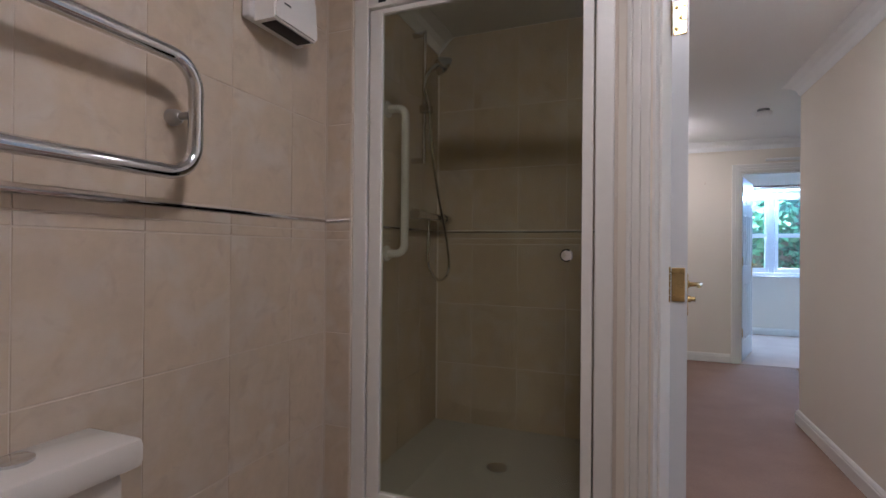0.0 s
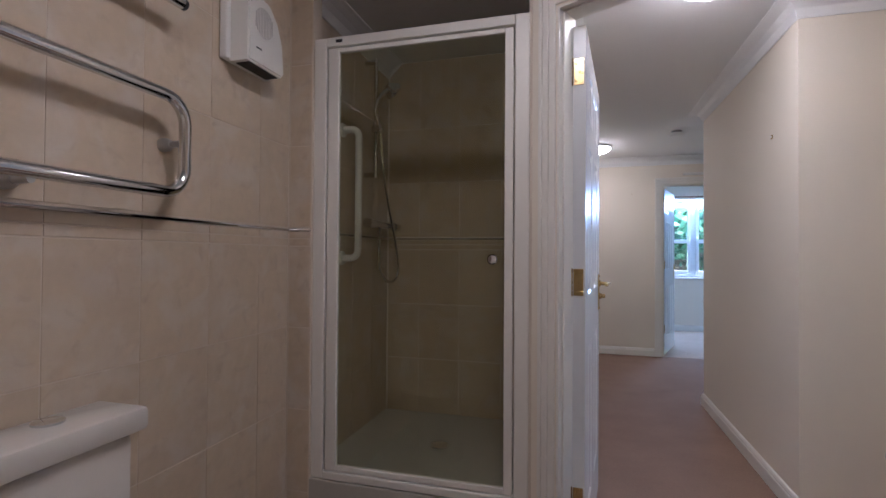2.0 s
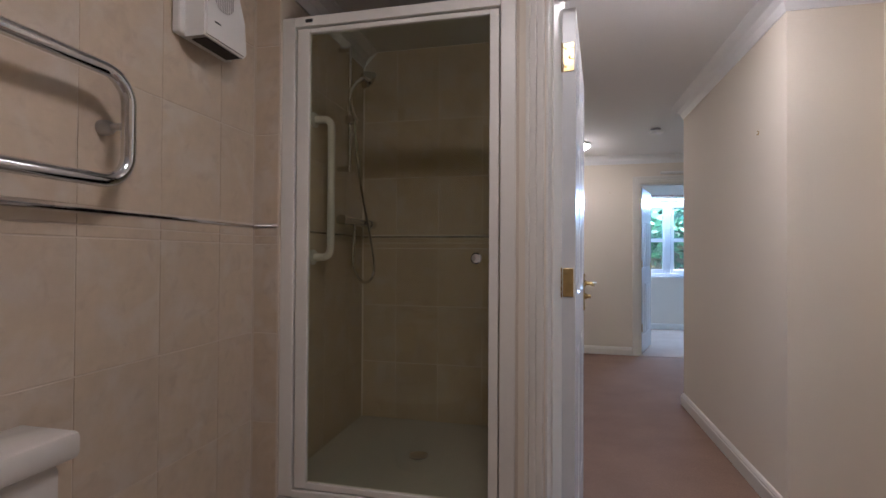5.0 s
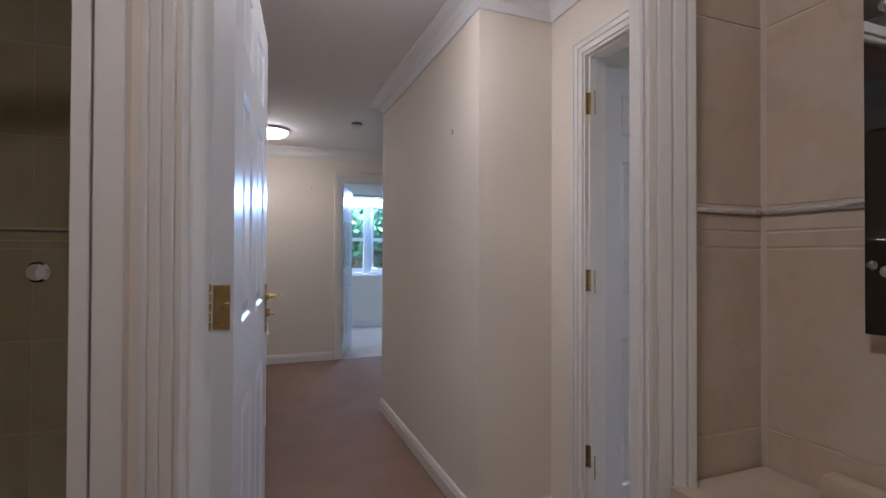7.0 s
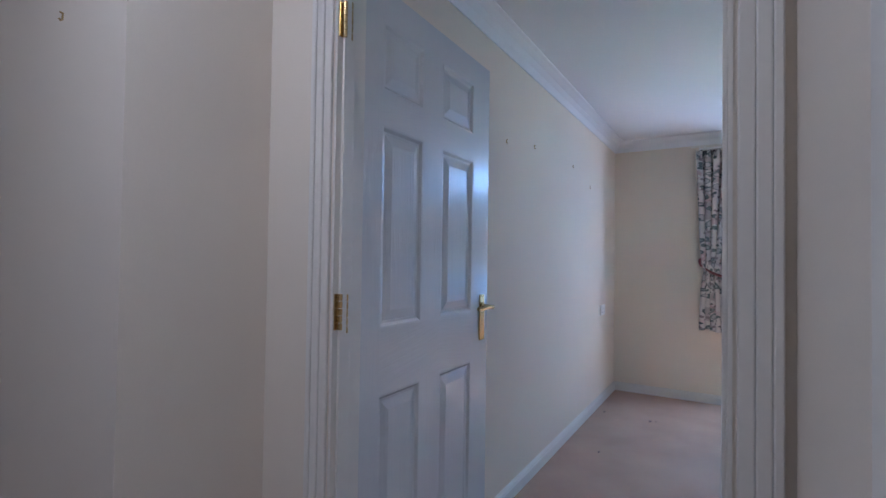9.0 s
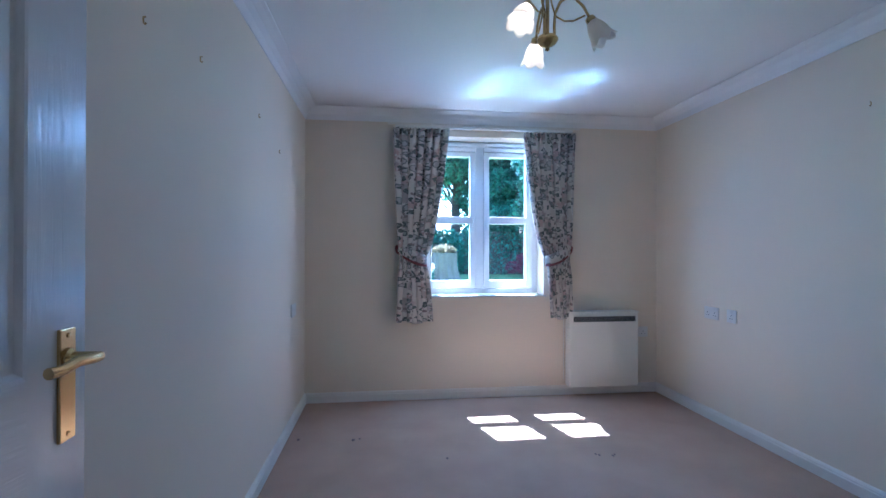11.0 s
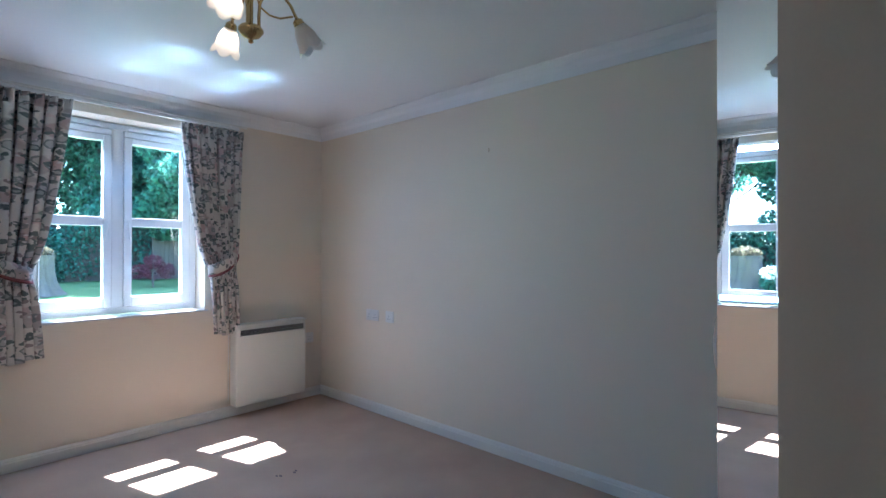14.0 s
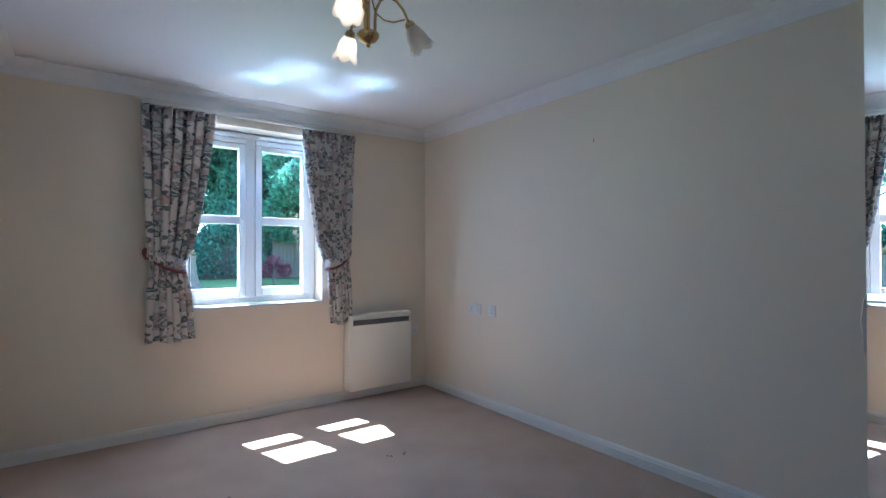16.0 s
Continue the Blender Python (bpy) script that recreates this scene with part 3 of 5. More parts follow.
def shower():
    top = empty("shower_enclosure", pose(-0.36, 1.545, 0.285), "white-framed shower door with bronze tinted glass", "shower door")
    inv = top.matrix_basis.inverted()
    white = GLOSS

    def p(name, bm, mat, label="", smooth=False):
        return part(name, bm, mat, top, label, smooth, inv)
    p("post", box(-0.795, -0.742, 1.525, 1.565, 0.285, 2.05, None, 0.004), white)
    p("post", box(0.017, 0.070, 1.525, 1.565, 0.285, 2.05, None, 0.004), white)
    head = p("head_rail", box(-0.742, 0.017, 1.525, 1.565, 2.012, 2.05, None, 0.004), white)
    bm = box(-0.70, -0.672, 1.5225, 1.525, 2.026, 2.038)
    p("badge", bm, DARK, "small dark maker's badge")
    p("sill_rail", box(-0.742, 0.017, 1.520, 1.565, 0.285, 0.315, None, 0.005), white)
    bm = bmesh.new()
    for x0, x1, z0, z1 in ((-0.735, -0.688, 0.318, 2.006), (-0.020, 0.012, 0.318, 2.006), (-0.688, -0.020, 1.988, 2.006), (-0.688, -0.020, 0.318, 0.340)):
        add_box(bm, x0, x1, 1.530, 1.552, z0, z1, None, 0.003)
    leaf = p("door_frame", bm, white)
    pane = part("glass_pane", box(-0.690, -0.018, 1.5395, 1.5435, 0.338, 1.990), SHOWER_GLASS, leaf, "bronze tinted glass pane", m=Matrix.Identity(4))
    pane.visible_shadow = False
    bm = lathe(bmesh.new(), [(0.006, 0), (0.006, 0.012), (0.016, 0.016), (0.019, 0.026), (0.015, 0.034), (0.0, 0.036)], 20, Matrix.Translation((-0.060, 1.539, 1.163)) @ pose(0, 0, 0, 90), cap=False)
    part("knob", bm, CHROME, leaf, "round chrome knob", True, Matrix.Identity(4))
    # raised tray
    tray = empty("shower_tray", pose(-0.41, 2.0, 0.0), "off-white raised shower tray behind the glass", "shower tray")
    ti = tray.matrix_basis.inverted()
    bm = bmesh.new()
    add_box(bm, -0.9, 0.06, 1.515, 1.585, 0.0, 0.283, None, 0.004)
    add_box(bm, -0.9, 0.06, 1.585, 2.57, 0.0, 0.235)
    part("basin", bm, TRAY, tray, m=ti)
    part("waste", lathe(bmesh.new(), [(0.045, 0.236), (0.045, 0.240), (0.03, 0.243), (0.0, 0.243)], 20, Matrix.Translation((-0.42, 2.1, 0)), cap=False), CHROME, tray, "chrome waste cover", True, ti)
    # riser rail with hand shower
    rx, ry = -0.835, 2.228
    riser = empty("hand_shower", pose(-0.89, ry, 1.35), "chrome hand shower on a riser rail with bar valve", "shower")
    ri = riser.matrix_basis.inverted()

    def q(name, bm, label="", mat=SATIN, smooth=True):
        return part(name, bm, mat, riser, label, smooth, ri)
    bm = tube(bmesh.new(), [(rx, ry, 1.60), (rx, ry, 2.25)], 0.010)
    for z in (1.615, 2.235):
        tube(bm, [(-0.897, ry, z), (rx, ry, z)], 0.013)
    q("riser_rail", bm)
    grip = [(rx + 0.03, ry, 1.862), (rx + 0.034, ry - 0.05, 1.895), (rx + 0.036, ry - 0.085, 1.935), (rx + 0.036, ry - 0.072, 1.99), (rx + 0.040, ry - 0.02, 2.045), (rx + 0.046, ry + 0.05, 2.095)]
    q("handset_handle", tube(bmesh.new(), grip, 0.012, 12))
    head = Matrix.Translation((rx + 0.055, ry + 0.105, 2.112)) @ look((0, 0, 0), (0.45, 0.62, -0.42)).to_quaternion().to_matrix().to_4x4() @ pose(0, 0, 0, 180)
    rose = q("shower_head", lathe(bmesh.new(), [(0.0, -0.045), (0.020, -0.040), (0.042, -0.008), (0.052, 0.0), (0.053, 0.012), (0.047, 0.017)], 24, head, cap=False), "round chrome shower head")
    part("face_plate", lathe(bmesh.new(), [(0.047, 0.015), (0.044, 0.019), (0.0, 0.020)], 24, head, cap=False), GRILLE, rose, "dark grey nozzle plate", True, Matrix.Identity(4))
    q("slider", box(rx - 0.018, rx + 0.038, ry - 0.022, ry + 0.022, 1.845, 1.885, None, 0.006))
    hose = [(rx + 0.03, ry - 0.01, 1.865), (-0.805, 2.267, 1.647), (-0.805, 2.351, 1.449), (-0.80, 2.431, 1.285), (-0.80, 2.496, 1.115), (-0.80, 2.476, 1.052), (-0.80, 2.430, 1.028), (-0.805, 2.379, 1.022), (-0.805, 2.320, 1.035), (-0.81, 2.277, 1.070), (-0.815, 2.240, 1.124), (-0.82, 2.256, 1.233), (-0.828, 2.285, 1.330)]
    fine = []
    for k in range(len(hose) - 1):
        a, b, c, d = (Vector(hose[max(0, min(len(hose) - 1, k + o))]) for o in (-1, 0, 1, 2))
        for f in (0.0, 0.25, 0.5, 0.75):
            fine.append(0.5 * (2 * b + (c - a) * f + (2 * a - 5 * b + 4 * c - d) * f ** 2 + (3 * b - a - 3 * c + d) * f ** 3))
    q("hose", tube(bmesh.new(), fine + [Vector(hose[-1])], 0.0085, 8), "ribbed chrome hose")
    bm = tube(bmesh.new(), [(-0.83, 2.17, 1.345), (-0.83, 2.49, 1.345)], 0.021, 14)
    for y in (2.25, 2.42):
        tube(bm, [(-0.897, y, 1.345), (-0.83, y, 1.345)], 0.017)
    v = q("bar_valve", bm)
    for y0, y1 in ((2.120, 2.175), (2.485, 2.545)):
        part("control_knob", tube(bmesh.new(), [(-0.83, y0, 1.345), (-0.83, y1, 1.345)], 0.026, 16), SATIN, v, "", True, Matrix.Identity(4))
    # grab rail
    rail = empty("grab_rail", pose(-0.89, 1.97, 1.14), "white grab rail fixed to the shower wall", "grab rail")
    gi = rail.matrix_basis.inverted()
    pts = [(-0.897, 1.97, 1.16)] + arc((-0.85, 1.97, 1.20), 0.04, 270, 360, 6, (1, 0, 0), (0, 0, 1)) + arc((-0.85, 1.97, 1.76), 0.04, 0, 90, 6, (1, 0, 0), (0, 0, 1)) + [(-0.897, 1.97, 1.80)]
    part("bar", tube(bmesh.new(), pts, 0.017, 12), PLASTIC, rail, "", True, gi)
    for z in (1.16, 1.80):
        part("flange", lathe(bmesh.new(), [(0.036, 0), (0.036, 0.006), (0.02, 0.012)], 18, Matrix.Translation((-0.900, 1.97, z)) @ pose(0, 0, 0, 0, 90)), PLASTIC, rail, "", True, gi)


shower()


def towel_rail():
    top = empty("towel_rail", pose(-0.89, 0.45, 1.34), "chrome serpentine heated towel rail fixed to the tiled wall", "towel rail")
    inv = top.matrix_basis.inverted()
    x, r = -0.822, 0.0165
    y0, y1, rad = -0.02, 0.892, 0.070
    zs = (1.342, 1.602, 1.870)
    pts = [(x, y0 + 0.05, zs[0]), (x, 0.4, zs[0])]
    pts += arc((x, y1 - rad, zs[0] + rad), rad, -90, 0, 8, (0, 1, 0), (0, 0, 1))
    pts += arc((x, y1 - rad, zs[1] - rad), rad, 0, 90, 8, (0, 1, 0), (0, 0, 1))
    pts += [(x, 0.4, zs[1])]
    pts += arc((x, y0 + rad, zs[1] + rad), rad, 270, 180, 8, (0, 1, 0), (0, 0, 1))
    pts += arc((x, y0 + rad, zs[2] - rad), rad, 180, 90, 8, (0, 1, 0), (0, 0, 1))
    pts += [(x, 0.4, zs[2]), (x, 0.872, zs[2])]
    part("tube", tube(bmesh.new(), pts, r, 14), CHROME, top, "", True, inv)
    part("end_cap", tube(bmesh.new(), [(x, 0.872, zs[2]), (x, 0.884, zs[2])], 0.0155, 14), DARK, top, "dark end cap", True, inv)
    for y, z in ((y1, 1.484), (0.50, 1.325), (0.2, 1.855)):
        bm = bmesh.new()
        tube(bm, [(-0.902, y, z), (x, y, z)], 0.009, 10)
        lathe(bm, [(0.020, 0), (0.019, 0.018), (0.011, 0.032)], 16, Matrix.Translation((-0.901, y, z)) @ pose(0, 0, 0, 0, 90))
        part("bracket", bm, DULL, top, "satin steel bracket", True, inv)


towel_rail()


def fan_heater():
    top = empty("fan_heater", pose(-0.9, 1.22, 1.81), "white wall-mounted fan heater with a dark outlet slot", "fan heater")
    inv = top.matrix_basis.inverted()
    part("back_plate", box(-0.901, -0.872, 1.108, 1.345, 1.822, 2.06, None, 0.006), PLASTIC, top, "", False, inv)
    # body with a rounded far shoulder
    out = [(1.128, 1.815), (1.31, 1.815), (1.325, 1.83), (1.315, 1.93), (1.285, 2.0), (1.24, 2.045), (1.128, 2.06)]
    bm = bmesh.new()
    lo = [bm.verts.new((-0.873, y, z)) for y, z in out]
    hi = [bm.verts.new((-0.800, y, z)) for y, z in out]
    bm.faces.new(lo)
    bm.faces.new(hi)
    for i in range(len(out)):
        j = (i + 1) % len(out)
        bm.faces.new((lo[i], lo[j], hi[j], hi[i]))
    bmesh.ops.bevel(bm, geom=[e for e in bm.edges if all(v.co.x > -0.81 for v in e.verts)], offset=0.006, segments=2, affect="EDGES")
    body = part("body", bm, PLASTIC, top, "", True, inv)
    part("outlet", box(-0.862, -0.812, 1.145, 1.300, 1.812, 1.8155), DARK, top, "black air outlet", False, inv)
    bm = bmesh.new()
    for i in range(11):
        dy = (i - 5) * 0.0085
        h = math.sqrt(max(0, 0.05 ** 2 - dy ** 2))
        add_box(bm, -0.801, -0.7985, 1.205 + dy - 0.0022, 1.205 + dy + 0.0022, 1.965 - h, 1.965 + h)
    part("grille", bm, material("grey_grille_slats", (0.45, 0.43, 0.41), 0.5, bump=0), top, "round slatted intake grille", False, inv)
    part("badge", box(-0.8, -0.7985, 1.165, 1.192, 1.868, 1.872), DARK, top, "", False, inv)
    part("switch", box(-0.835, -0.83, 1.322, 1.328, 1.925, 1.935), DARK, top, "", False, inv)


fan_heater()


def toilet():
    top = empty("toilet", pose(-0.7, 0.55, 0), "white ceramic close-coupled toilet with a chrome flush button", "toilet")
    inv = top.matrix_basis.inverted()
    part("cistern", box(-0.897, -0.765, 0.365, 0.695, 0.40, 0.755, None, 0.018), CERAMIC, top, "", True, inv)
    lid = part("lid", box(-0.899, -0.742, 0.335, 0.718, 0.757, 0.815, None, 0.014), CERAMIC, top, "", True, inv)
    part("flush_button", lathe(bmesh.new(), [(0.030, 0.814), (0.030, 0.820), (0.026, 0.822), (0.0, 0.8225)], 24, Matrix.Translation((-0.838, 0.552, 0)), cap=False), CHROME, lid, "chrome flush button", True, Matrix.Identity(4))
    bm = bmesh.new()
    rings = []
    for sx, sy, z in ((0.12, 0.10, 0.0), (0.13, 0.11, 0.15), (0.21, 0.17, 0.33), (0.235, 0.185, 0.395), (0.22, 0.17, 0.40)):
        rings.append([bm.verts.new((-0.535 + sx * 1.1 * math.cos(2 * math.pi * k / 28), 0.555 + sy * math.sin(2 * math.pi * k / 28), z)) for k in range(28)])
    for a, b in zip(rings, rings[1:]):
        for k in range(28):
            bm.faces.new((a[k], a[(k + 1) % 28], b[(k + 1) % 28], b[k]))
    bm.faces.new(rings[-1])
    bm.faces.new(rings[0])
    part("pan", bm, CERAMIC, top, "", True, inv)


toilet()


def washbasin():
    counter = empty("vanity_counter", pose(1.05, 0.55, 0.0), "beige stone-effect vanity counter with a raised back ledge", "vanity counter")
    ci = counter.matrix_basis.inverted()
    bm = bmesh.new()
    ys = [0.0 + 1.062 * k / 60 for k in range(61)]
    rows = []
    for y in ys:
        k = (y - 0.60) / (0.30 * 1.06)
        front = 0.955 if abs(k) >= 1 else max(0.955, 0.925 + 0.30 * 0.68 * math.sqrt(1 - k * k))
        rows.append([bm.verts.new(p) for p in ((front, y, 0.782), (1.178, y, 0.782), (1.178, y, 0.812), (front, y, 0.812))])
    for p, q in zip(rows, rows[1:]):
        for k in range(4):
            bm.faces.new((p[k], p[(k + 1) % 4], q[(k + 1) % 4], q[k]))
    bm.faces.new(rows[0])
    bm.faces.new(rows[-1])
    part("worktop", bm, LAMINATE, counter, "", False, ci)
    part("ledge", box(1.135, 1.178, 0.0, 0.945, 0.814, 0.856, None, 0.010), LAMINATE, counter, "raised beige back ledge", True, ci)
    part("cabinet", box(0.985, 1.178, 0.02, 1.055, 0.0, 0.780), LAMINATE, counter, "", False, ci)
    basin = empty("washbasin", pose(0.86, 0.62, 0.70), "white ceramic semi-recessed washbasin set into the counter", "washbasin")
    bi = basin.matrix_basis.inverted()
    bm = bmesh.new()
    rings = []
    prof = [(0.10, 0.60), (0.20, 0.66), (0.285, 0.78), (0.318, 0.825), (0.322, 0.834), (0.312, 0.839), (0.285, 0.834), (0.265, 0.815), (0.23, 0.76), (0.15, 0.70), (0.05, 0.685)]
    for r, z in prof:
        ring = []
        for k in range(48):
            a = 2 * math.pi * k / 48
            ring.append(bm.verts.new((0.925 + r * 0.68 * math.cos(a), 0.60 + r * 1.06 * math.sin(a), z)))
        rings.append(ring)
    for a, b in zip(rings, rings[1:]):
        for k in range(48):
            bm.faces.new((a[k], a[(k + 1) % 48], b[(k + 1) % 48], b[k]))
    bm.faces.new(rings[0])
    bm.faces.new(rings[-1])
    part("bowl", bm, CERAMIC, basin, "", True, bi)
    part("waste", lathe(bmesh.new(), [(0.022, 0.686), (0.022, 0.690), (0.0, 0.691)], 18, Matrix.Translation((0.925, 0.60, 0)), cap=False), CHROME, basin, "chrome waste", True, bi)
    mir = empty("bathroom_mirror", pose(1.17, 0.68, 1.07), "frameless rectangular mirror hung on the tiled wall", "mirror")
    mi = mir.matrix_basis.inverted()
    part("glass", box(1.155, 1.1590, 0.45, 0.890, 1.082, 1.640), MIRROR, mir, "", False, mi)
    for y in (0.862, 0.480):
        for z in (1.175, 1.560):
            part("mirror_screw", lathe(bmesh.new(), [(0.009, 0.0), (0.0085, 0.003), (0.005, 0.006), (0.0, 0.007)], 14, Matrix.Translation((1.155, y, z)) @ pose(0, 0, 0, 0, -90), cap=False), CHROME, mir, "domed chrome screw cap", True, mi)
    part("backing", box(1.1592, 1.178, 0.46, 0.884, 1.090, 1.630), DULL, mir, "grey backing board", False, mi)


washbasin()


def dome_light(place, label, glow=None):
    top = empty("ceiling_light", pose(*place), label, "ceiling light", "round dome lights")
    part("base_ring", lathe(bmesh.new(), [(0.150, 0.0), (0.168, -0.004), (0.168, -0.022), (0.158, -0.026)], 40), PLASTIC, top, "white base ring", True)
    prof = [(0.160 * math.cos(radians(a)), -0.022 - 0.062 * math.sin(radians(a))) for a in range(0, 90, 9)] + [(0.002, -0.084)]
    part("diffuser", lathe(bmesh.new(), prof, 40, cap=False), glow or DOME, top, "glowing opal diffuser", True)
    return top


dome_light((0.77, 1.995, CEIL_Z), "lit round opal dome light on the hall ceiling")
dome_light((0.40, 5.22, CEIL_Z), "lit round opal dome light at the hall's end")
dome_light((0.15, 0.55, CEIL_Z), "lit round opal dome light on the bathroom ceiling", DOME_BATH)

# smoke alarm, white bar for a reflected strip, and hooks in the hall
sm = empty("smoke_alarm", pose(1.115, 4.72, CEIL_Z), "round white smoke alarm on the hall ceiling", "smoke alarm")
part("base", lathe(bmesh.new(), [(0.045, 0), (0.045, -0.018), (0.030, -0.02)], 24), material("alarm_shadow_gap", (0.2, 0.2, 0.2), 0.5, bump=0), sm)
part("cover", lathe(bmesh.new(), [(0.062, -0.024), (0.064, -0.038), (0.052, -0.052), (0.0, -0.055)], 28, cap=False), PLASTIC, sm, "", True)
# plain white bar added in place of light caught above the doorway
vent = empty("wall_vent", pose(1.575, 6.0, 2.152), "small white bar standing for a bright reflected strip above the far doorway", "vent")
part("cover", box(-0.165, 0.165, -0.03, -0.002, -0.013, 0.013, None, 0.004), PLASTIC, vent)


def hook(place, yaw, label):
    top = empty("picture_hook", Matrix.Translation(place) @ pose(0, 0, 0, 0, 0, yaw), label, "picture hook", "picture hooks")
    part("pin", tube(bmesh.new(), [(0, 0.0, 0.006), (0, -0.008, 0.009)], 0.0022, 8), BRASS, top)
    part("hook", tube(bmesh.new(), [(0, -0.001, 0.009), (0, -0.002, -0.008), (0, -0.006, -0.012), (0, -0.009, -0.007)], 0.0024, 8), BRASS, top)


hook((1.2, 2.64, 1.80), 90 - 180, "small brass picture hook in the hall wall")
hook((0.85, 6.0, 1.93), 0, "small picture hook in the hall's end wall")
hook((3.65, -0.75, 1.935), 180, "small brass picture hook in the bedroom wall")
for x, z in ((2.931, 1.826), (3.328, 1.879), (4.105, 1.90), (4.582, 1.815)):
    hook((x, 2.238, z), 0, "small picture hook in the bedroom wall")

# ---- bedroom ----


def casement_window(name, m, label, y0, y1, z0, z1, panes, bars, vents=True):
    """uPVC window: local x out, y across, z up; panes: (ya, yb) of the glass of each light."""
    top = empty(name, m, label, "window", kind="structure")
    za, zb = z0 + 0.115, z1 - 0.13
    bm = bmesh.new()
    f = 0.045
    for a, b, c, d in ((y0, y0 + f, z0, z1), (y1 - f, y1, z0, z1), (y0 + f, y1 - f, z0, z0 + f), (y0 + f, y1 - f, z1 - f, z1)):
        add_box(bm, 0.0, 0.07, a, b, c, d, None, 0.004)
    mid = (panes[0][1] + panes[1][0]) / 2
    add_box(bm, 0.0, 0.07, mid - 0.035, mid + 0.035, z0 + f, z1 - f, None, 0.004)
    part("window_frame", bm, UPVC, top)
    for i, (a, b) in enumerate(panes):
        lo, hi = (y0 + f + 0.003, mid - 0.038) if i == 0 else (mid + 0.038, y1 - f - 0.003)
        bm = bmesh.new()
        for p, q, c, d in ((lo, a, z0 + f + 0.003, z1 - f - 0.045), (b, hi, z0 + f + 0.003, z1 - f - 0.045), (a, b, z0 + f + 0.003, za), (a, b, zb, z1 - f - 0.045), (a, b, bars[0], bars[1]), (lo, hi, z1 - f - 0.041, z1 - f - 0.003)):
            add_box(bm, -0.016, 0.05, p, q, c, d, None, 0.005)
        sash = part("casement", bm, UPVC, top)
        for c, d in ((za, bars[0]), (bars[1], zb)):
            pane = part("pane", box(0.014, 0.018, a - 0.004, b + 0.004, c - 0.004, d + 0.004), PANE, sash)
            pane.visible_shadow = False
        hy = (b + hi) / 2 if i == 0 else (a + lo) / 2
        bm = bmesh.new()
        add_box(bm, -0.028, -0.016, hy - 0.010, hy + 0.010, 1.40, 1.49, None, 0.003)
        tube(bm, [(-0.036, hy, 1.475), (-0.040, hy, 1.44), (-0.040, hy + (0.006 if i else -0.006), 1.36)], 0.007, 8)
        part("window_handle", bm, UPVC, sash, "", True)
        if vents:
            part("trickle_vent", box(-0.022, 0.0, a + 0.02, b + 0.03, z1 - 0.042, z1 - 0.016, None, 0.004), UPVC, top, "white trickle vent")
    return top


win = casement_window("window_1", Matrix.Translation((5.695, 0, 0)), "white uPVC casement window with two barred lights", 0.270, 1.261, 0.846, 2.160, ((0.375, 0.703), (0.872, 1.205)), (1.450, 1.513))
bm = bmesh.new()
add_box(bm, 5.527, 5.694, 0.271, 1.260, 0.831, 0.845, None, 0.003)
add_box(bm, 5.522, 5.5275, 0.245, 1.286, 0.831, 0.845, None, 0.003)
sill = part("window_sill", bm, SILL, win, "glossy white sill board")
sill.matrix_basis = win.matrix_basis.inverted()
w2 = casement_window("window_2", Matrix.Translation((0, 8.40, 0)) @ pose(0, 0, 0, 0, 0, 90), "white barred casement window of the far room", -2.645, -1.405, 0.846, 2.085, ((-2.50, -2.095), (-1.93, -1.53)), (1.405, 1.462), False)
bm = bmesh.new()
add_box(bm, 1.402, 2.648, 8.255, 8.40, 0.831, 0.845, None, 0.003)
s2 = part("window_sill", bm, SILL, w2)
s2.matrix_basis = w2.matrix_basis.inverted()


def pole_mesh():
    bm = tube(bmesh.new(), [(1.15, 8.2, 2.135), (2.9, 8.2, 2.135)], 0.014, 10)
    for x in (1.28, 2.78):
        tube(bm, [(x, 8.2, 2.135), (x, 8.281, 2.135)], 0.008, 8)
    return bm


tagged(link("curtain_pole", pole_mesh(), WOOD), "dark wooden curtain pole over the far window", "curtain pole")


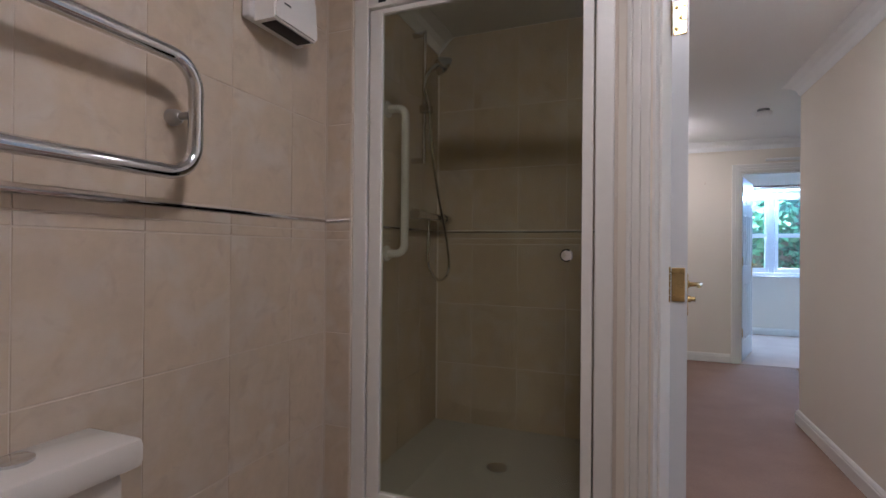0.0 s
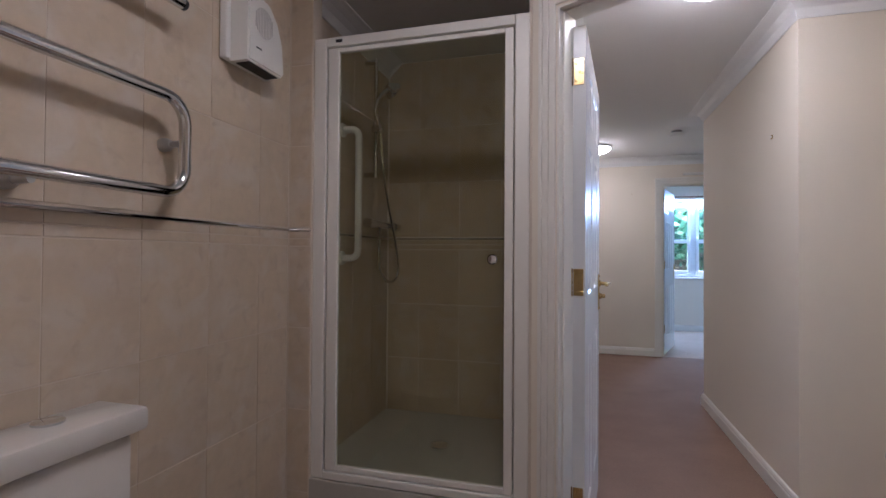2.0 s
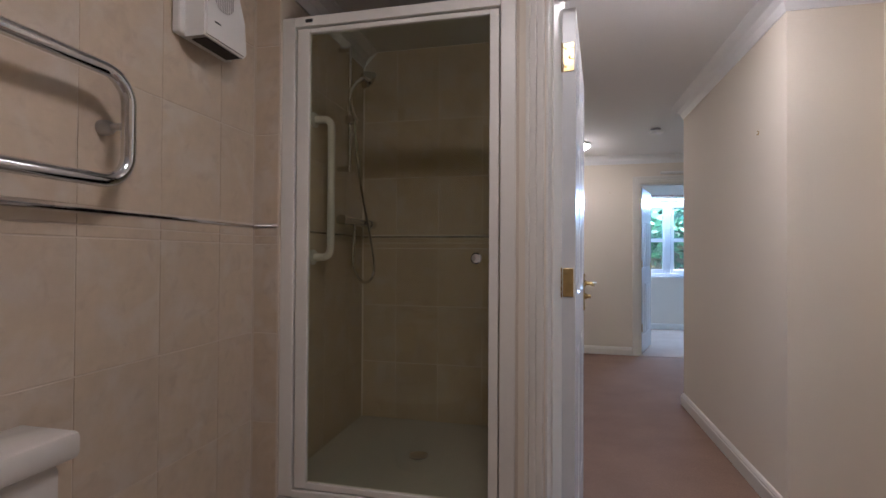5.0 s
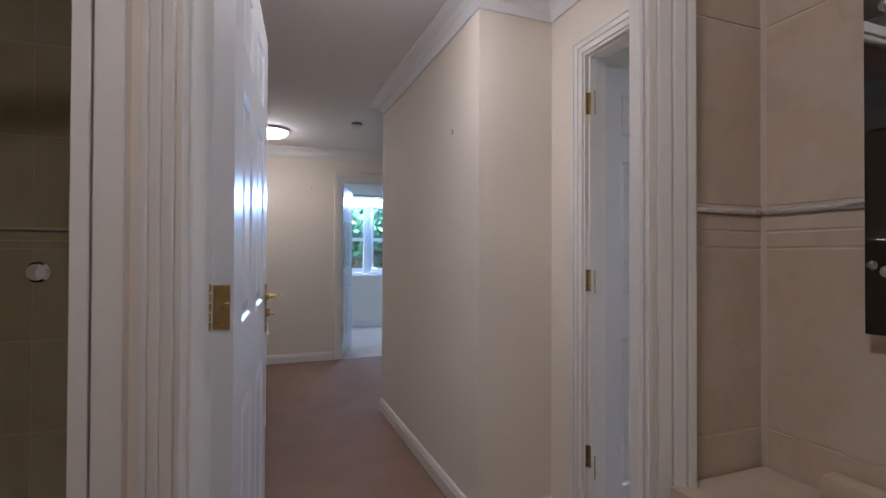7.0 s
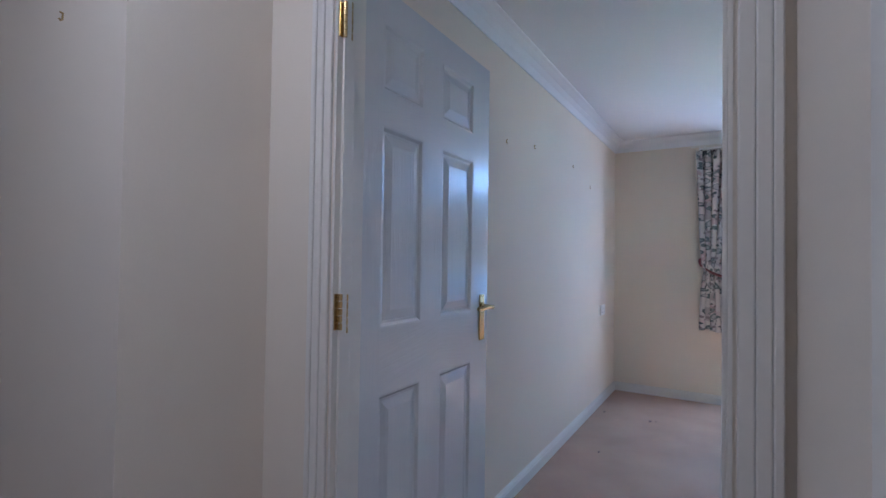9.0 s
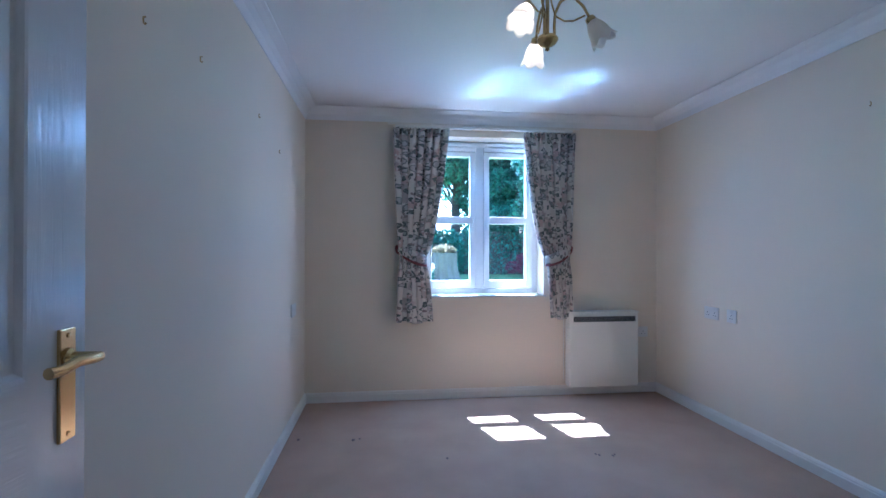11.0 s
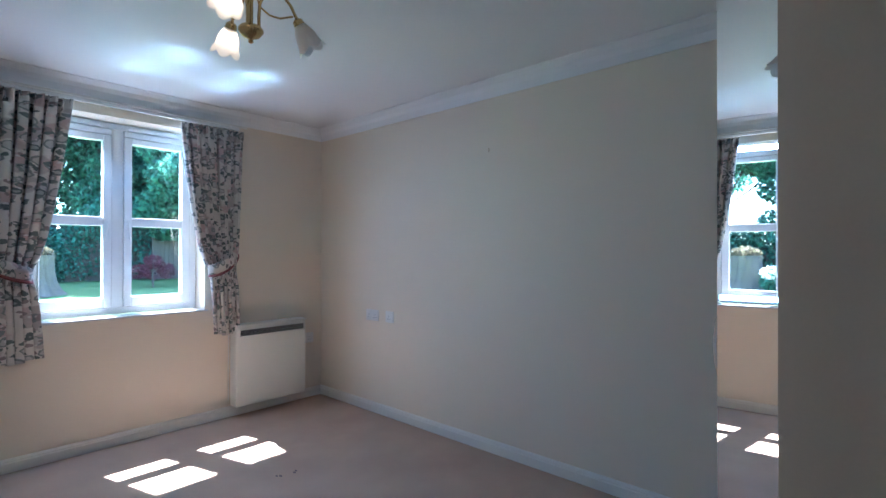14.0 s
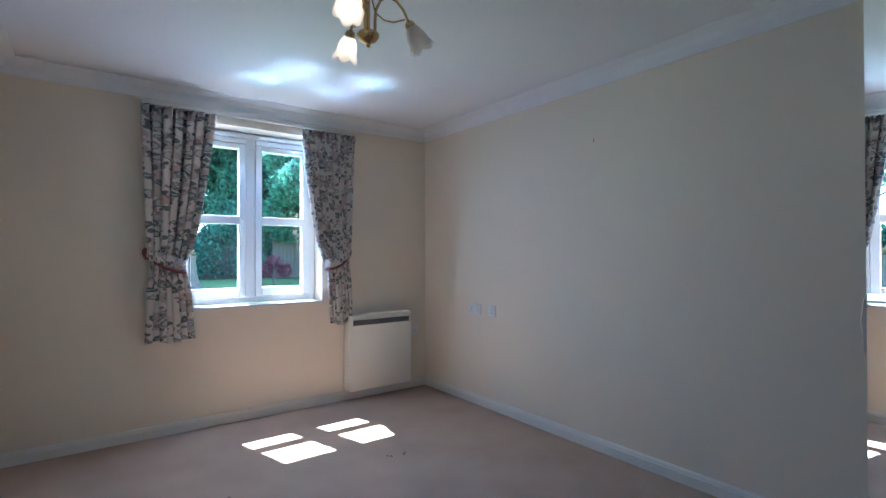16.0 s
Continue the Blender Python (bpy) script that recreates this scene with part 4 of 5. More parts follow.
def floral():
    """Cream cloth with grey-green leaves and dusty pink blooms."""
    m = material("floral_curtain_cloth", (0.61, 0.56, 0.50), 0.9, vary=0.05, scale=6, fine=500, bump=0.25, dist=0.001, spec=0.1)
    nt = m.node_tree
    n, l = nt.nodes, nt.links
    b = n["Principled BSDF"]
    co = n.new("ShaderNodeTexCoord")
    uv = co.outputs["UV"]
    warp = n.new("ShaderNodeTexNoise")
    warp.inputs["Scale"].default_value, warp.inputs["Detail"].default_value = 22, 4
    l.new(uv, warp.inputs["Vector"])
    mixv = n.new("ShaderNodeMix")
    mixv.data_type = "VECTOR"
    mixv.inputs["Factor"].default_value = 0.045
    l.new(uv, mixv.inputs["A"])
    l.new(warp.outputs["Color"], mixv.inputs["B"])

    def blotch(scale, lo, hi, seed):
        mp = n.new("ShaderNodeMapping")
        mp.inputs["Location"].default_value = (seed, seed * 0.7, 0)
        l.new(mixv.outputs["Result"], mp.inputs[0])
        v = n.new("ShaderNodeTexVoronoi")
        v.inputs["Scale"].default_value = scale
        l.new(mp.outputs[0], v.inputs["Vector"])
        r = n.new("ShaderNodeMapRange")
        r.inputs["From Min"].default_value, r.inputs["From Max"].default_value = hi, lo
        l.new(v.outputs["Distance"], r.inputs["Value"])
        return r.outputs[0]

    def layer(below, color, fac):
        mx = n.new("ShaderNodeMix")
        mx.data_type = "RGBA"
        l.new(fac, mx.inputs["Factor"])
        l.new(below, mx.inputs["A"])
        mx.inputs["B"].default_value = (*color, 1)
        return mx.outputs["Result"]
    base = b.inputs["Base Color"].links[0].from_socket
    c = layer(base, (0.43, 0.37, 0.34), blotch(7, 0.38, 0.44, 2.4))
    c = layer(c, (0.50, 0.37, 0.34), blotch(7, 0.26, 0.34, 1.3))
    c = layer(c, (0.62, 0.51, 0.46), blotch(11, 0.14, 0.24, 1.3))
    c = layer(c, (0.23, 0.24, 0.23), blotch(13, 0.34, 0.37, 3.1))
    c = layer(c, (0.46, 0.43, 0.40), blotch(13, 0.25, 0.28, 3.1))
    c = layer(c, (0.12, 0.14, 0.135), blotch(14, 0.29, 0.315, 7.7))
    c = layer(c, (0.33, 0.34, 0.31), blotch(14, 0.15, 0.18, 7.7))
    c = layer(c, (0.16, 0.18, 0.165), blotch(20, 0.26, 0.29, 11.9))
    c = layer(c, (0.28, 0.23, 0.22), blotch(18, 0.22, 0.25, 15.3))
    c = layer(c, (0.62, 0.58, 0.54), blotch(28, 0.14, 0.20, 5.9))
    l.new(c, b.inputs["Base Color"])
    return m


FLORAL = floral()
ROSE = material("dusty_rose_binding", (0.24, 0.075, 0.075), 0.85, vary=0.1, bump=0.1)


def curtain(name, outer, inner, top_z, bottom_z, tie_z, label):
    """A pleated curtain drawn in by a tie-back; outer and inner: y of both edges at the top, the tie and the foot."""
    x0 = 5.465
    thing = empty(name, pose(x0, (outer[0] + inner[0]) / 2, bottom_z), label, "curtain", "bedroom curtains")
    inv = thing.matrix_basis.inverted()
    nu, nv, pleats = 190, 70, 6.5
    bm = bmesh.new()
    uvl = bm.loops.layers.uv.new("cloth")
    grid = []
    rnd = random.Random(name)
    phases = [rnd.uniform(-0.5, 0.5) for _ in range(12)]

    def blend(tri, z):
        if z > tie_z:
            k = (z - tie_z) / (top_z - tie_z)
            k = k ** 0.62
            return tri[1] + (tri[0] - tri[1]) * k
        k = (tie_z - z) / (tie_z - bottom_z)
        k = k ** 0.5
        return tri[1] + (tri[2] - tri[1]) * k
    for j in range(nv + 1):
        z = bottom_z + (top_z - bottom_z) * j / nv
        row = []
        a, b = blend(outer, z), blend(inner, z)
        near = math.exp(-((z - tie_z) / 0.10) ** 2)
        for i in range(nu + 1):
            s = i / nu
            head = max(0.0, (z - top_z + 0.09) / 0.09)
            ph = 2 * math.pi * pleats * s + phases[int(s * 11)] * 0.6 + 0.25 * math.sin(z * 3 + s * 9)
            amp = 0.042 * (1 - 0.5 * near) * (1 - 0.55 * head) * (0.75 + 0.25 * math.sin(s * 17 + 2))
            fold = math.sin(ph) + 0.25 * math.sin(2.0 * ph + 1.0) + head * 1.7 * math.sin(ph * 4 + 1)
            y = a + (b - a) * s + 0.014 * math.sin(2 * ph + 0.7) * (1 - near)
            row.append(bm.verts.new((x0 - amp * fold - 0.025 * near * math.sin(math.pi * s), y, z + (0.012 * math.sin(s * 9) if j == 0 else 0))))
        grid.append(row)
    width = abs(inner[0] - outer[0]) * 1.9
    for j in range(nv):
        for i in range(nu):
            f = bm.faces.new((grid[j][i], grid[j][i + 1], grid[j + 1][i + 1], grid[j + 1][i]))
            for lp, (ii, jj) in zip(f.loops, ((i, j), (i + 1, j), (i + 1, j + 1), (i, j + 1))):
                lp[uvl].uv = (width * ii / nu, (top_z - bottom_z) * jj / nv)
    cloth = part("cloth", bm, FLORAL, thing, "floral printed cloth", True, inv)
    sol = cloth.modifiers.new("thickness", "SOLIDIFY")
    sol.thickness = 0.003
    # tie-back: a band that falls from the wall hook round the cloth
    o, i = outer[1], inner[1]
    way = 1 if i > o else -1
    hookp = Vector((5.515, o - way * 0.025, tie_z + 0.085))
    pts = []
    for k in range(25):
        s = k / 24
        y = hookp.y + (i + way * 0.012 - hookp.y) * s
        x = 5.515 - 0.12 * math.sin(math.pi * min(1, s * 0.55 + 0.04)) if s < 0.9 else 5.515 - 0.12 * math.sin(math.pi * (0.9 * 0.55 + 0.04)) * (1 - (s - 0.9) / 0.35)
        z = hookp.z - 0.10 * s ** 0.8
        pts.append((x, y, z, 0.022 + 0.026 * math.sin(math.pi * s * 0.7 + 0.25)))
    for nm, mat, wid, off, dz in (("tie_back", FLORAL, 1.0, 0.0, 0.0), ("binding", ROSE, 0.16, 0.004, -1.0)):
        bm = bmesh.new()
        uvl = bm.loops.layers.uv.new("cloth")
        rows = []
        for x, y, z, h in pts:
            c = z + dz * h
            rows.append([bm.verts.new((x - off, y, c + h * wid)), bm.verts.new((x - off - 0.004, y, c)), bm.verts.new((x - off, y, c - h * wid))])
        for k in range(len(rows) - 1):
            for e in range(2):
                f = bm.faces.new((rows[k][e], rows[k + 1][e], rows[k + 1][e + 1], rows[k][e + 1]))
                for lp in f.loops:
                    lp[uvl].uv = (lp.vert.co.y * 1.3 + 3, lp.vert.co.z)
        band = part(nm, bm, mat, thing, "dusty rose binding" if mat is ROSE else "", True, inv)
        sol = band.modifiers.new("thickness", "SOLIDIFY")
        sol.thickness = 0.006
    part("tassel", lathe(bmesh.new(), [(0.006, 0.03), (0.018, 0.02), (0.022, 0.0), (0.014, -0.03), (0.004, -0.045)], 12, Matrix.Translation(hookp + Vector((-0.01, 0, 0)))), ROSE, thing, "rose knot at the hook", True, inv)


curtain("curtain", (1.525, 1.475, 1.495), (1.085, 1.285, 1.225), 2.205, 0.640, 1.150, "floral pleated curtain held back by a tie, beside the window")
curtain("curtain", (0.020, 0.065, 0.050), (0.455, 0.270, 0.225), 2.200, 0.655, 1.150, "narrow floral curtain held back by a tie, over the heater")
rail = empty("curtain_track", pose(5.50, 0.77, 2.23), "slim white curtain track over the window", "curtain track")
part("track", box(-0.012, 0.012, -0.745, 0.75, -0.012, 0.010, None, 0.003), PLASTIC, rail)
for y in (-0.70, 0.0, 0.70):
    part("bracket", box(0.0, 0.03, y - 0.01, y + 0.01, 0.010, 0.022), PLASTIC, rail)
run("trim_pelmet_batten", [(0.0, 2.252), (0.014, 2.252), (0.014, 2.264), (0.0, 2.264)], [(5.53, -0.05), (5.53, 1.58)], GLOSS, "thin white batten above the window", "batten")


def storage_heater():
    top = empty("storage_heater", pose(5.47, -0.22, 0.075), "cream storage heater with a dark top grille on the wall", "storage heater")
    inv = top.matrix_basis.inverted()
    part("body", box(5.415, 5.528, -0.522, 0.080, 0.085, 0.700, None, 0.012), HEATER, top, "", True, inv)
    part("grille_recess", box(5.4125, 5.416, -0.492, 0.050, 0.628, 0.672), GRILLE, top, "dark grille recess", False, inv)
    for k in range(6):
        part("slat", box(5.4095, 5.4125, -0.491, 0.049, 0.631 + k * 0.0068, 0.6338 + k * 0.0068), material("grey_slat", (0.18, 0.18, 0.17), 0.4, bump=0) if k == 0 else bpy.data.materials["grey_slat"], top, "", False, inv)
    bm = bmesh.new()
    for y0, y1, z0, z1 in ((-0.500, 0.058, 0.672, 0.680), (-0.500, 0.058, 0.620, 0.628), (-0.500, -0.492, 0.628, 0.672), (0.050, 0.058, 0.628, 0.672)):
        add_box(bm, 5.406, 5.416, y0, y1, z0, z1, None, 0.002)
    part("grille_surround", bm, HEATER, top, "", False, inv)
    part("lid", box(5.409, 5.528, -0.528, 0.086, 0.700, 0.712, None, 0.004), HEATER, top, "", True, inv)
    part("cable", tube(bmesh.new(), [(5.515, 0.092, 0.66), (5.522, 0.094, 0.40), (5.520, 0.093, 0.13)], 0.004, 6), PLASTIC, top, "white cable", True, inv)
    return top


bedroom_heater = storage_heater()
hall_heater = copy_thing(bedroom_heater, Matrix.Translation((0.268, 4.02, 0.075)) @ pose(0, 0, 0, 0, 0, 180) @ Matrix.Diagonal((1.65, 1, 1, 1)))
tagged(hall_heater, "cream storage heater on the hall wall behind the door", "storage heater")


def socket(place, yaw, kind, label):
    top = empty("wall_socket", Matrix.Translation(place) @ pose(0, 0, 0, 0, 0, yaw), label, "socket", "bedroom sockets")
    w = 0.074 if kind == "double" else 0.044
    part("plate", box(-w, w, -0.010, 0, -0.044, 0.044, None, 0.003), PLASTIC, top, "", True)
    hole = bpy.data.materials.get("socket_slot") or material("socket_slot", (0.12, 0.12, 0.14), 0.5, bump=0)
    for cx in ((-0.037, 0.037) if kind == "double" else (0.0,)):
        part("switch", box(cx - 0.006, cx + 0.006, -0.014, -0.010, 0.016, 0.034, None, 0.001), PLASTIC, top)
        for dx, dz, a, b in ((0, 0.005, 0.0025, 0.005), (-0.011, -0.016, 0.004, 0.0022), (0.011, -0.016, 0.004, 0.0022)):
            part("slot", box(cx + dx - a, cx + dx + a, -0.0108, -0.010, dz - b, dz + b), hole, top)


socket((4.805, -0.75, 0.770), 180, "double", "white double socket outlet low on the bedroom wall")
socket((4.60, -0.75, 0.772), 180, "single", "white single socket outlet low on the bedroom wall")
socket((5.035, 2.238, 0.80), 0, "double", "white double socket outlet on the shaded wall")
socket((5.53, -0.62, 0.52), -90, "single", "white switched outlet beside the heater")


def pendant():
    c = Vector((3.403, 0.965, 0))
    top = empty("pendant_light", pose(c.x, c.y, CEIL_Z), "brass three-arm ceiling light with frosted tulip shades", "pendant light")

    def z(v):
        return v - CEIL_Z
    part("ceiling_rose", lathe(bmesh.new(), [(0.055, 0.0), (0.055, -0.006), (0.040, -0.026), (0.012, -0.036), (0.010, -0.05)], 28), BRASS, top, "", True)
    part("stem", tube(bmesh.new(), [(0, 0, z(2.33)), (0, 0, z(2.03))], 0.0075, 10), BRASS, top, "", True)
    part("boss", lathe(bmesh.new(), [(0.012, z(2.062)), (0.036, z(2.058)), (0.042, z(2.050)), (0.042, z(2.043)), (0.030, z(2.027)), (0.011, z(2.018)), (0.007, z(2.012)), (0.009, z(2.006)), (0.0, z(2.000))], 24, cap=False), BRASS, top, "", True)
    for yaw, lit, drop in ((135, True, 0.0), (-2, True, 0.0), (-105, False, 0.0)):
        turn = pose(0, 0, 0, 0, 0, yaw)
        u = turn @ Vector((1, 0, 0))
        side = turn @ Vector((0, 1, 0))

        def at(r, h, s=0.0):
            return u * r + side * s + Vector((0, 0, z(h)))
        # rising arm that loops over and down to the shade
        pts = [at(0.028, 2.05), at(0.026, 2.10), at(0.030, 2.15), at(0.048, 2.19), at(0.075, 2.210), at(0.108, 2.200 - drop * 0.3), at(0.138, 2.168 - drop * 0.7), at(0.158, 2.128 - drop)]
        arm = part("arm", tube(bmesh.new(), pts, 0.0055, 8), BRASS, top, "curved brass arm", True)
        pts = [at(0.012, 2.30, 0.008), at(0.016, 2.20, 0.012), at(0.032, 2.145, 0.014), at(0.065, 2.122, 0.012), at(0.10, 2.118, 0.008), at(0.145, 2.135 - drop * 0.5, 0.004)]
        part("loop", tube(bmesh.new(), pts, 0.0035, 8), BRASS, arm, "", True)
        tip = at(0.160, 2.122 - drop)
        lean = Vector((u.x * 0.52, u.y * 0.52, -0.85)).normalized()
        m = Matrix.Translation(tip) @ lean.to_track_quat("Z", "Y").to_matrix().to_4x4()
        part("cup", lathe(bmesh.new(), [(0.006, -0.008), (0.018, 0.0), (0.022, 0.022), (0.024, 0.024)], 16, m), BRASS, arm, "", True)
        bm = bmesh.new()
        segs, rows = 48, []
        for k in range(15):
            t = k / 14
            r = 0.021 + 0.019 * math.sin(min(1, t * 1.5) * math.pi / 2) + 0.020 * max(0, t - 0.62) ** 1.6 * 3
            ring = []
            for q in range(segs):
                a = 2 * math.pi * q / segs
                lobe = abs(math.cos(3 * a))
                rr = r * (1 + 0.07 * max(0, t - 0.3) * math.cos(6 * a))
                ring.append(bm.verts.new((rr * math.cos(a), rr * math.sin(a), 0.018 + 0.082 * t + 0.016 * t ** 3 * lobe)))
            rows.append(ring)
        for a, b in zip(rows, rows[1:]):
            for q in range(segs):
                bm.faces.new((a[q], a[(q + 1) % segs], b[(q + 1) % segs], b[q]))
        shade = part("shade", bm, SHADE_LIT if lit else SHADE_DIM, arm, "glowing frosted tulip shade" if lit else "unlit frosted tulip shade", True, m)
        sol = shade.modifiers.new("thickness", "SOLIDIFY")
        sol.thickness = 0.002
        if lit:
            part("bulb", lathe(bmesh.new(), [(0.010, 0.02), (0.014, 0.04), (0.020, 0.062), (0.017, 0.08), (0.0, 0.088)], 16, m, cap=False), BULB, arm, "bright glowing lamp bulb", True)


BULB = glowing("lit_bulb", (1.0, 0.78, 0.54), 0.85)
pendant()


def wardrobe():
    top = empty("wardrobe", pose(1.53, 0.1, 0), "built-in wardrobe with mirrored folding doors standing ajar", "wardrobe")
    inv = top.matrix_basis.inverted()
    bm = bmesh.new()
    add_box(bm, 1.30, 1.755, -0.74, 0.975, 2.24, 2.355)
    add_box(bm, 1.30, 1.32, -0.74, 0.975, 0.0, 2.24)
    part("carcass", bm, WALL, top, "", False, inv)
    part("track", box(1.735, 1.765, -0.74, 0.975, 2.225, 2.24), DULL, top, "", False, inv)

    def leaf(p, q, handle):
        p, q = Vector((*p, 0)), Vector((*q, 0))
        way = q - p
        m = Matrix.Translation(p) @ pose(0, 0, 0, 0, 0, math.degrees(math.atan2(way.y, way.x)))
        w = way.length
        frame = part("folding_leaf", box(0.0, w, -0.022, -0.004, 0.015, 2.222), PLASTIC, top, "", False, inv @ m)
        part("mirror_panel", box(0.003, w - 0.003, -0.004, 0.0, 0.020, 2.217), MIRROR, frame, "mirror panel")
        if handle:
            bm = tube(bmesh.new(), [(w - 0.002, -0.008, 1.030), (w + 0.007, -0.006, 1.050), (w + 0.013, -0.005, 1.095), (w + 0.007, -0.006, 1.140), (w - 0.002, -0.008, 1.160)], 0.0045, 8)
            part("handle", bm, CHROME, frame, "bowed chrome handle", True)
    leaf((1.752, 0.924), (2.030, 0.675), True)
    leaf((2.028, 0.668), (1.752, 0.420), False)
    leaf((1.752, 0.36), (1.752, -0.01), False)
    leaf((1.752, -0.02), (1.752, -0.39), False)
    leaf((1.752, -0.40), (1.752, -0.738), False)


wardrobe()

# ---- garden ----


def leaf_material(name, color, vary, gloss=0.45):
    m = bpy.data.materials.new(name)
    m.use_nodes = True
    nt = m.node_tree
    n, l = nt.nodes, nt.links
    b = n["Principled BSDF"]
    b.inputs["Roughness"].default_value = gloss
    g = n.new("ShaderNodeNewGeometry")
    r = n.new("ShaderNodeMapRange")
    r.inputs["To Min"].default_value, r.inputs["To Max"].default_value = 1 - vary, 1 + vary
    l.new(g.outputs["Random Per Island"], r.inputs["Value"])
    s = n.new("ShaderNodeVectorMath")
    s.operation = "SCALE"
    s.inputs[0].default_value = color
    l.new(r.outputs[0], s.inputs["Scale"])
    l.new(s.outputs[0], b.inputs["Base Color"])
    t = n.new("ShaderNodeBsdfTranslucent")
    l.new(s.outputs[0], t.inputs["Color"])
    mx = n.new("ShaderNodeMixShader")
    mx.inputs[0].default_value = 0.62
    l.new(b.outputs[0], mx.inputs[1])
    l.new(t.outputs[0], mx.inputs[2])
    l.new(mx.outputs[0], n["Material Output"].inputs[0])
    return m


HEDGE = leaf_material("hedge_leaves", (0.095, 0.235, 0.165), 0.7)
TREE = leaf_material("tree_leaves", (0.10, 0.25, 0.165), 0.7)
ACER = leaf_material("acer_leaves", (0.19, 0.055, 0.075), 0.5)
PETAL = leaf_material("white_petals", (0.75, 0.75, 0.72), 0.1)
PINKS = leaf_material("planter_flowers", (0.25, 0.20, 0.12), 0.6)
BARK = material("grey_bark", (0.11, 0.09, 0.075), 0.9, vary=0.35, scale=9, fine=60, bump=0.8, dist=0.02)
FENCE = material("weathered_fence", (0.095, 0.08, 0.065), 0.85, vary=0.2, scale=4, fine=60, bump=0.3, per_object=0.3)


def leaves(name, spots, mat, parent=None, m=None, long=1.7):
    """Many small folded leaves: spots are rows of (x, y, z, size)."""
    spots = np.asarray(spots)
    k = len(spots)
    rng = np.random.default_rng(len(spots))
    d = rng.normal(size=(k, 3))
    d /= np.linalg.norm(d, axis=1)[:, None]
    e = np.cross(d, rng.normal(size=(k, 3)))
    e /= np.linalg.norm(e, axis=1)[:, None]
    c, s = spots[:, :3], spots[:, 3:4]
    v = np.stack([c - d * s * long / 2, c + e * s * 0.5, c + d * s * long / 2, c - e * s * 0.5], 1).reshape(-1, 3)
    me = bpy.data.meshes.new(name)
    me.from_pydata(v.tolist(), [], np.arange(4 * k).reshape(-1, 4).tolist())
    me.materials.append(mat)
    ob = new(name, me)
    if parent:
        ob.parent = parent
        ob.matrix_basis = parent.matrix_basis.inverted()
    return ob


def clumps(rng, centres, per, size):
    rows = []
    for x, y, z, r in centres:
        p = rng.normal(size=(per, 3))
        p /= np.linalg.norm(p, axis=1)[:, None]
        p *= r * (0.55 + 0.5 * rng.random((per, 1)) ** 0.6)
        p[:, 2] *= 0.8
        rows.append(np.c_[p + (x, y, z), size * (0.6 + 0.8 * rng.random(per))])
    return np.concatenate(rows)


rng = np.random.default_rng(5)
GRASS = material("mown_lawn", (0.13, 0.20, 0.06), 0.9, vary=0.25, scale=1.2, fine=40, bump=0.6, dist=0.03)
bm = bmesh.new()
rows = [[bm.verts.new((x, y, z)) for y in (-400, -30, 30, 400)] for x, z in ((-300, -0.14), (7.0, -0.14), (13.0, 0.08), (19.0, 0.34), (500, 0.34))]
for p, q in zip(rows, rows[1:]):
    for k in range(3):
        bm.faces.new((p[k], p[k + 1], q[k + 1], q[k]))
tagged(link("ground", bm, GRASS), "sunlit mown lawn round the house", "lawn", kind="structure")


def hedge(name, x0, x1, y0, y1, h, count, label, base=-0.14):
    ob = empty(name, pose((x0 + x1) / 2, (y0 + y1) / 2, base), label, "hedge")
    n = count
    p = np.c_[rng.uniform(x0, x1, n), rng.uniform(y0, y1, n), base + rng.uniform(0, 1, n) ** 0.8 * h]
    bulge = 0.35 * np.sin(p[:, 1] * 1.9 + 1) + 0.2 * np.sin(p[:, 1] * 5.1) + 0.2 * np.sin(p[:, 0] * 2.3)
    p[:, 2] += bulge * (p[:, 2] - base) / h
    p[:, 0] += 0.25 * np.sin(p[:, 1] * 3.3 + p[:, 2] * 2.0)
    leaves("foliage", np.c_[p, 0.05 + 0.05 * rng.random(n)], HEDGE, ob)["kind"] = "stuff"
    inner = part("branches", box(x0 + 0.35 * (x1 - x0), x1 - 0.1, y0 + 0.1, y1 - 0.1, base, base + h * 0.72), BARK, ob, "", False, ob.matrix_basis.inverted())
    return ob


hedge("hedge", 19.2, 21.2, -16.0, -1.3, 2.3, 34000, "dense dark green clipped hedge beyond the lawn", 0.33)
hedge("hedge", 19.2, 21.0, -1.3, 9.0, 1.6, 34000, "lower green hedge open to the sky above", 0.33)
hedge("hedge", -0.5, 5.5, 10.2, 11.4, 3.2, 38000, "leafy green hedge outside the far room")


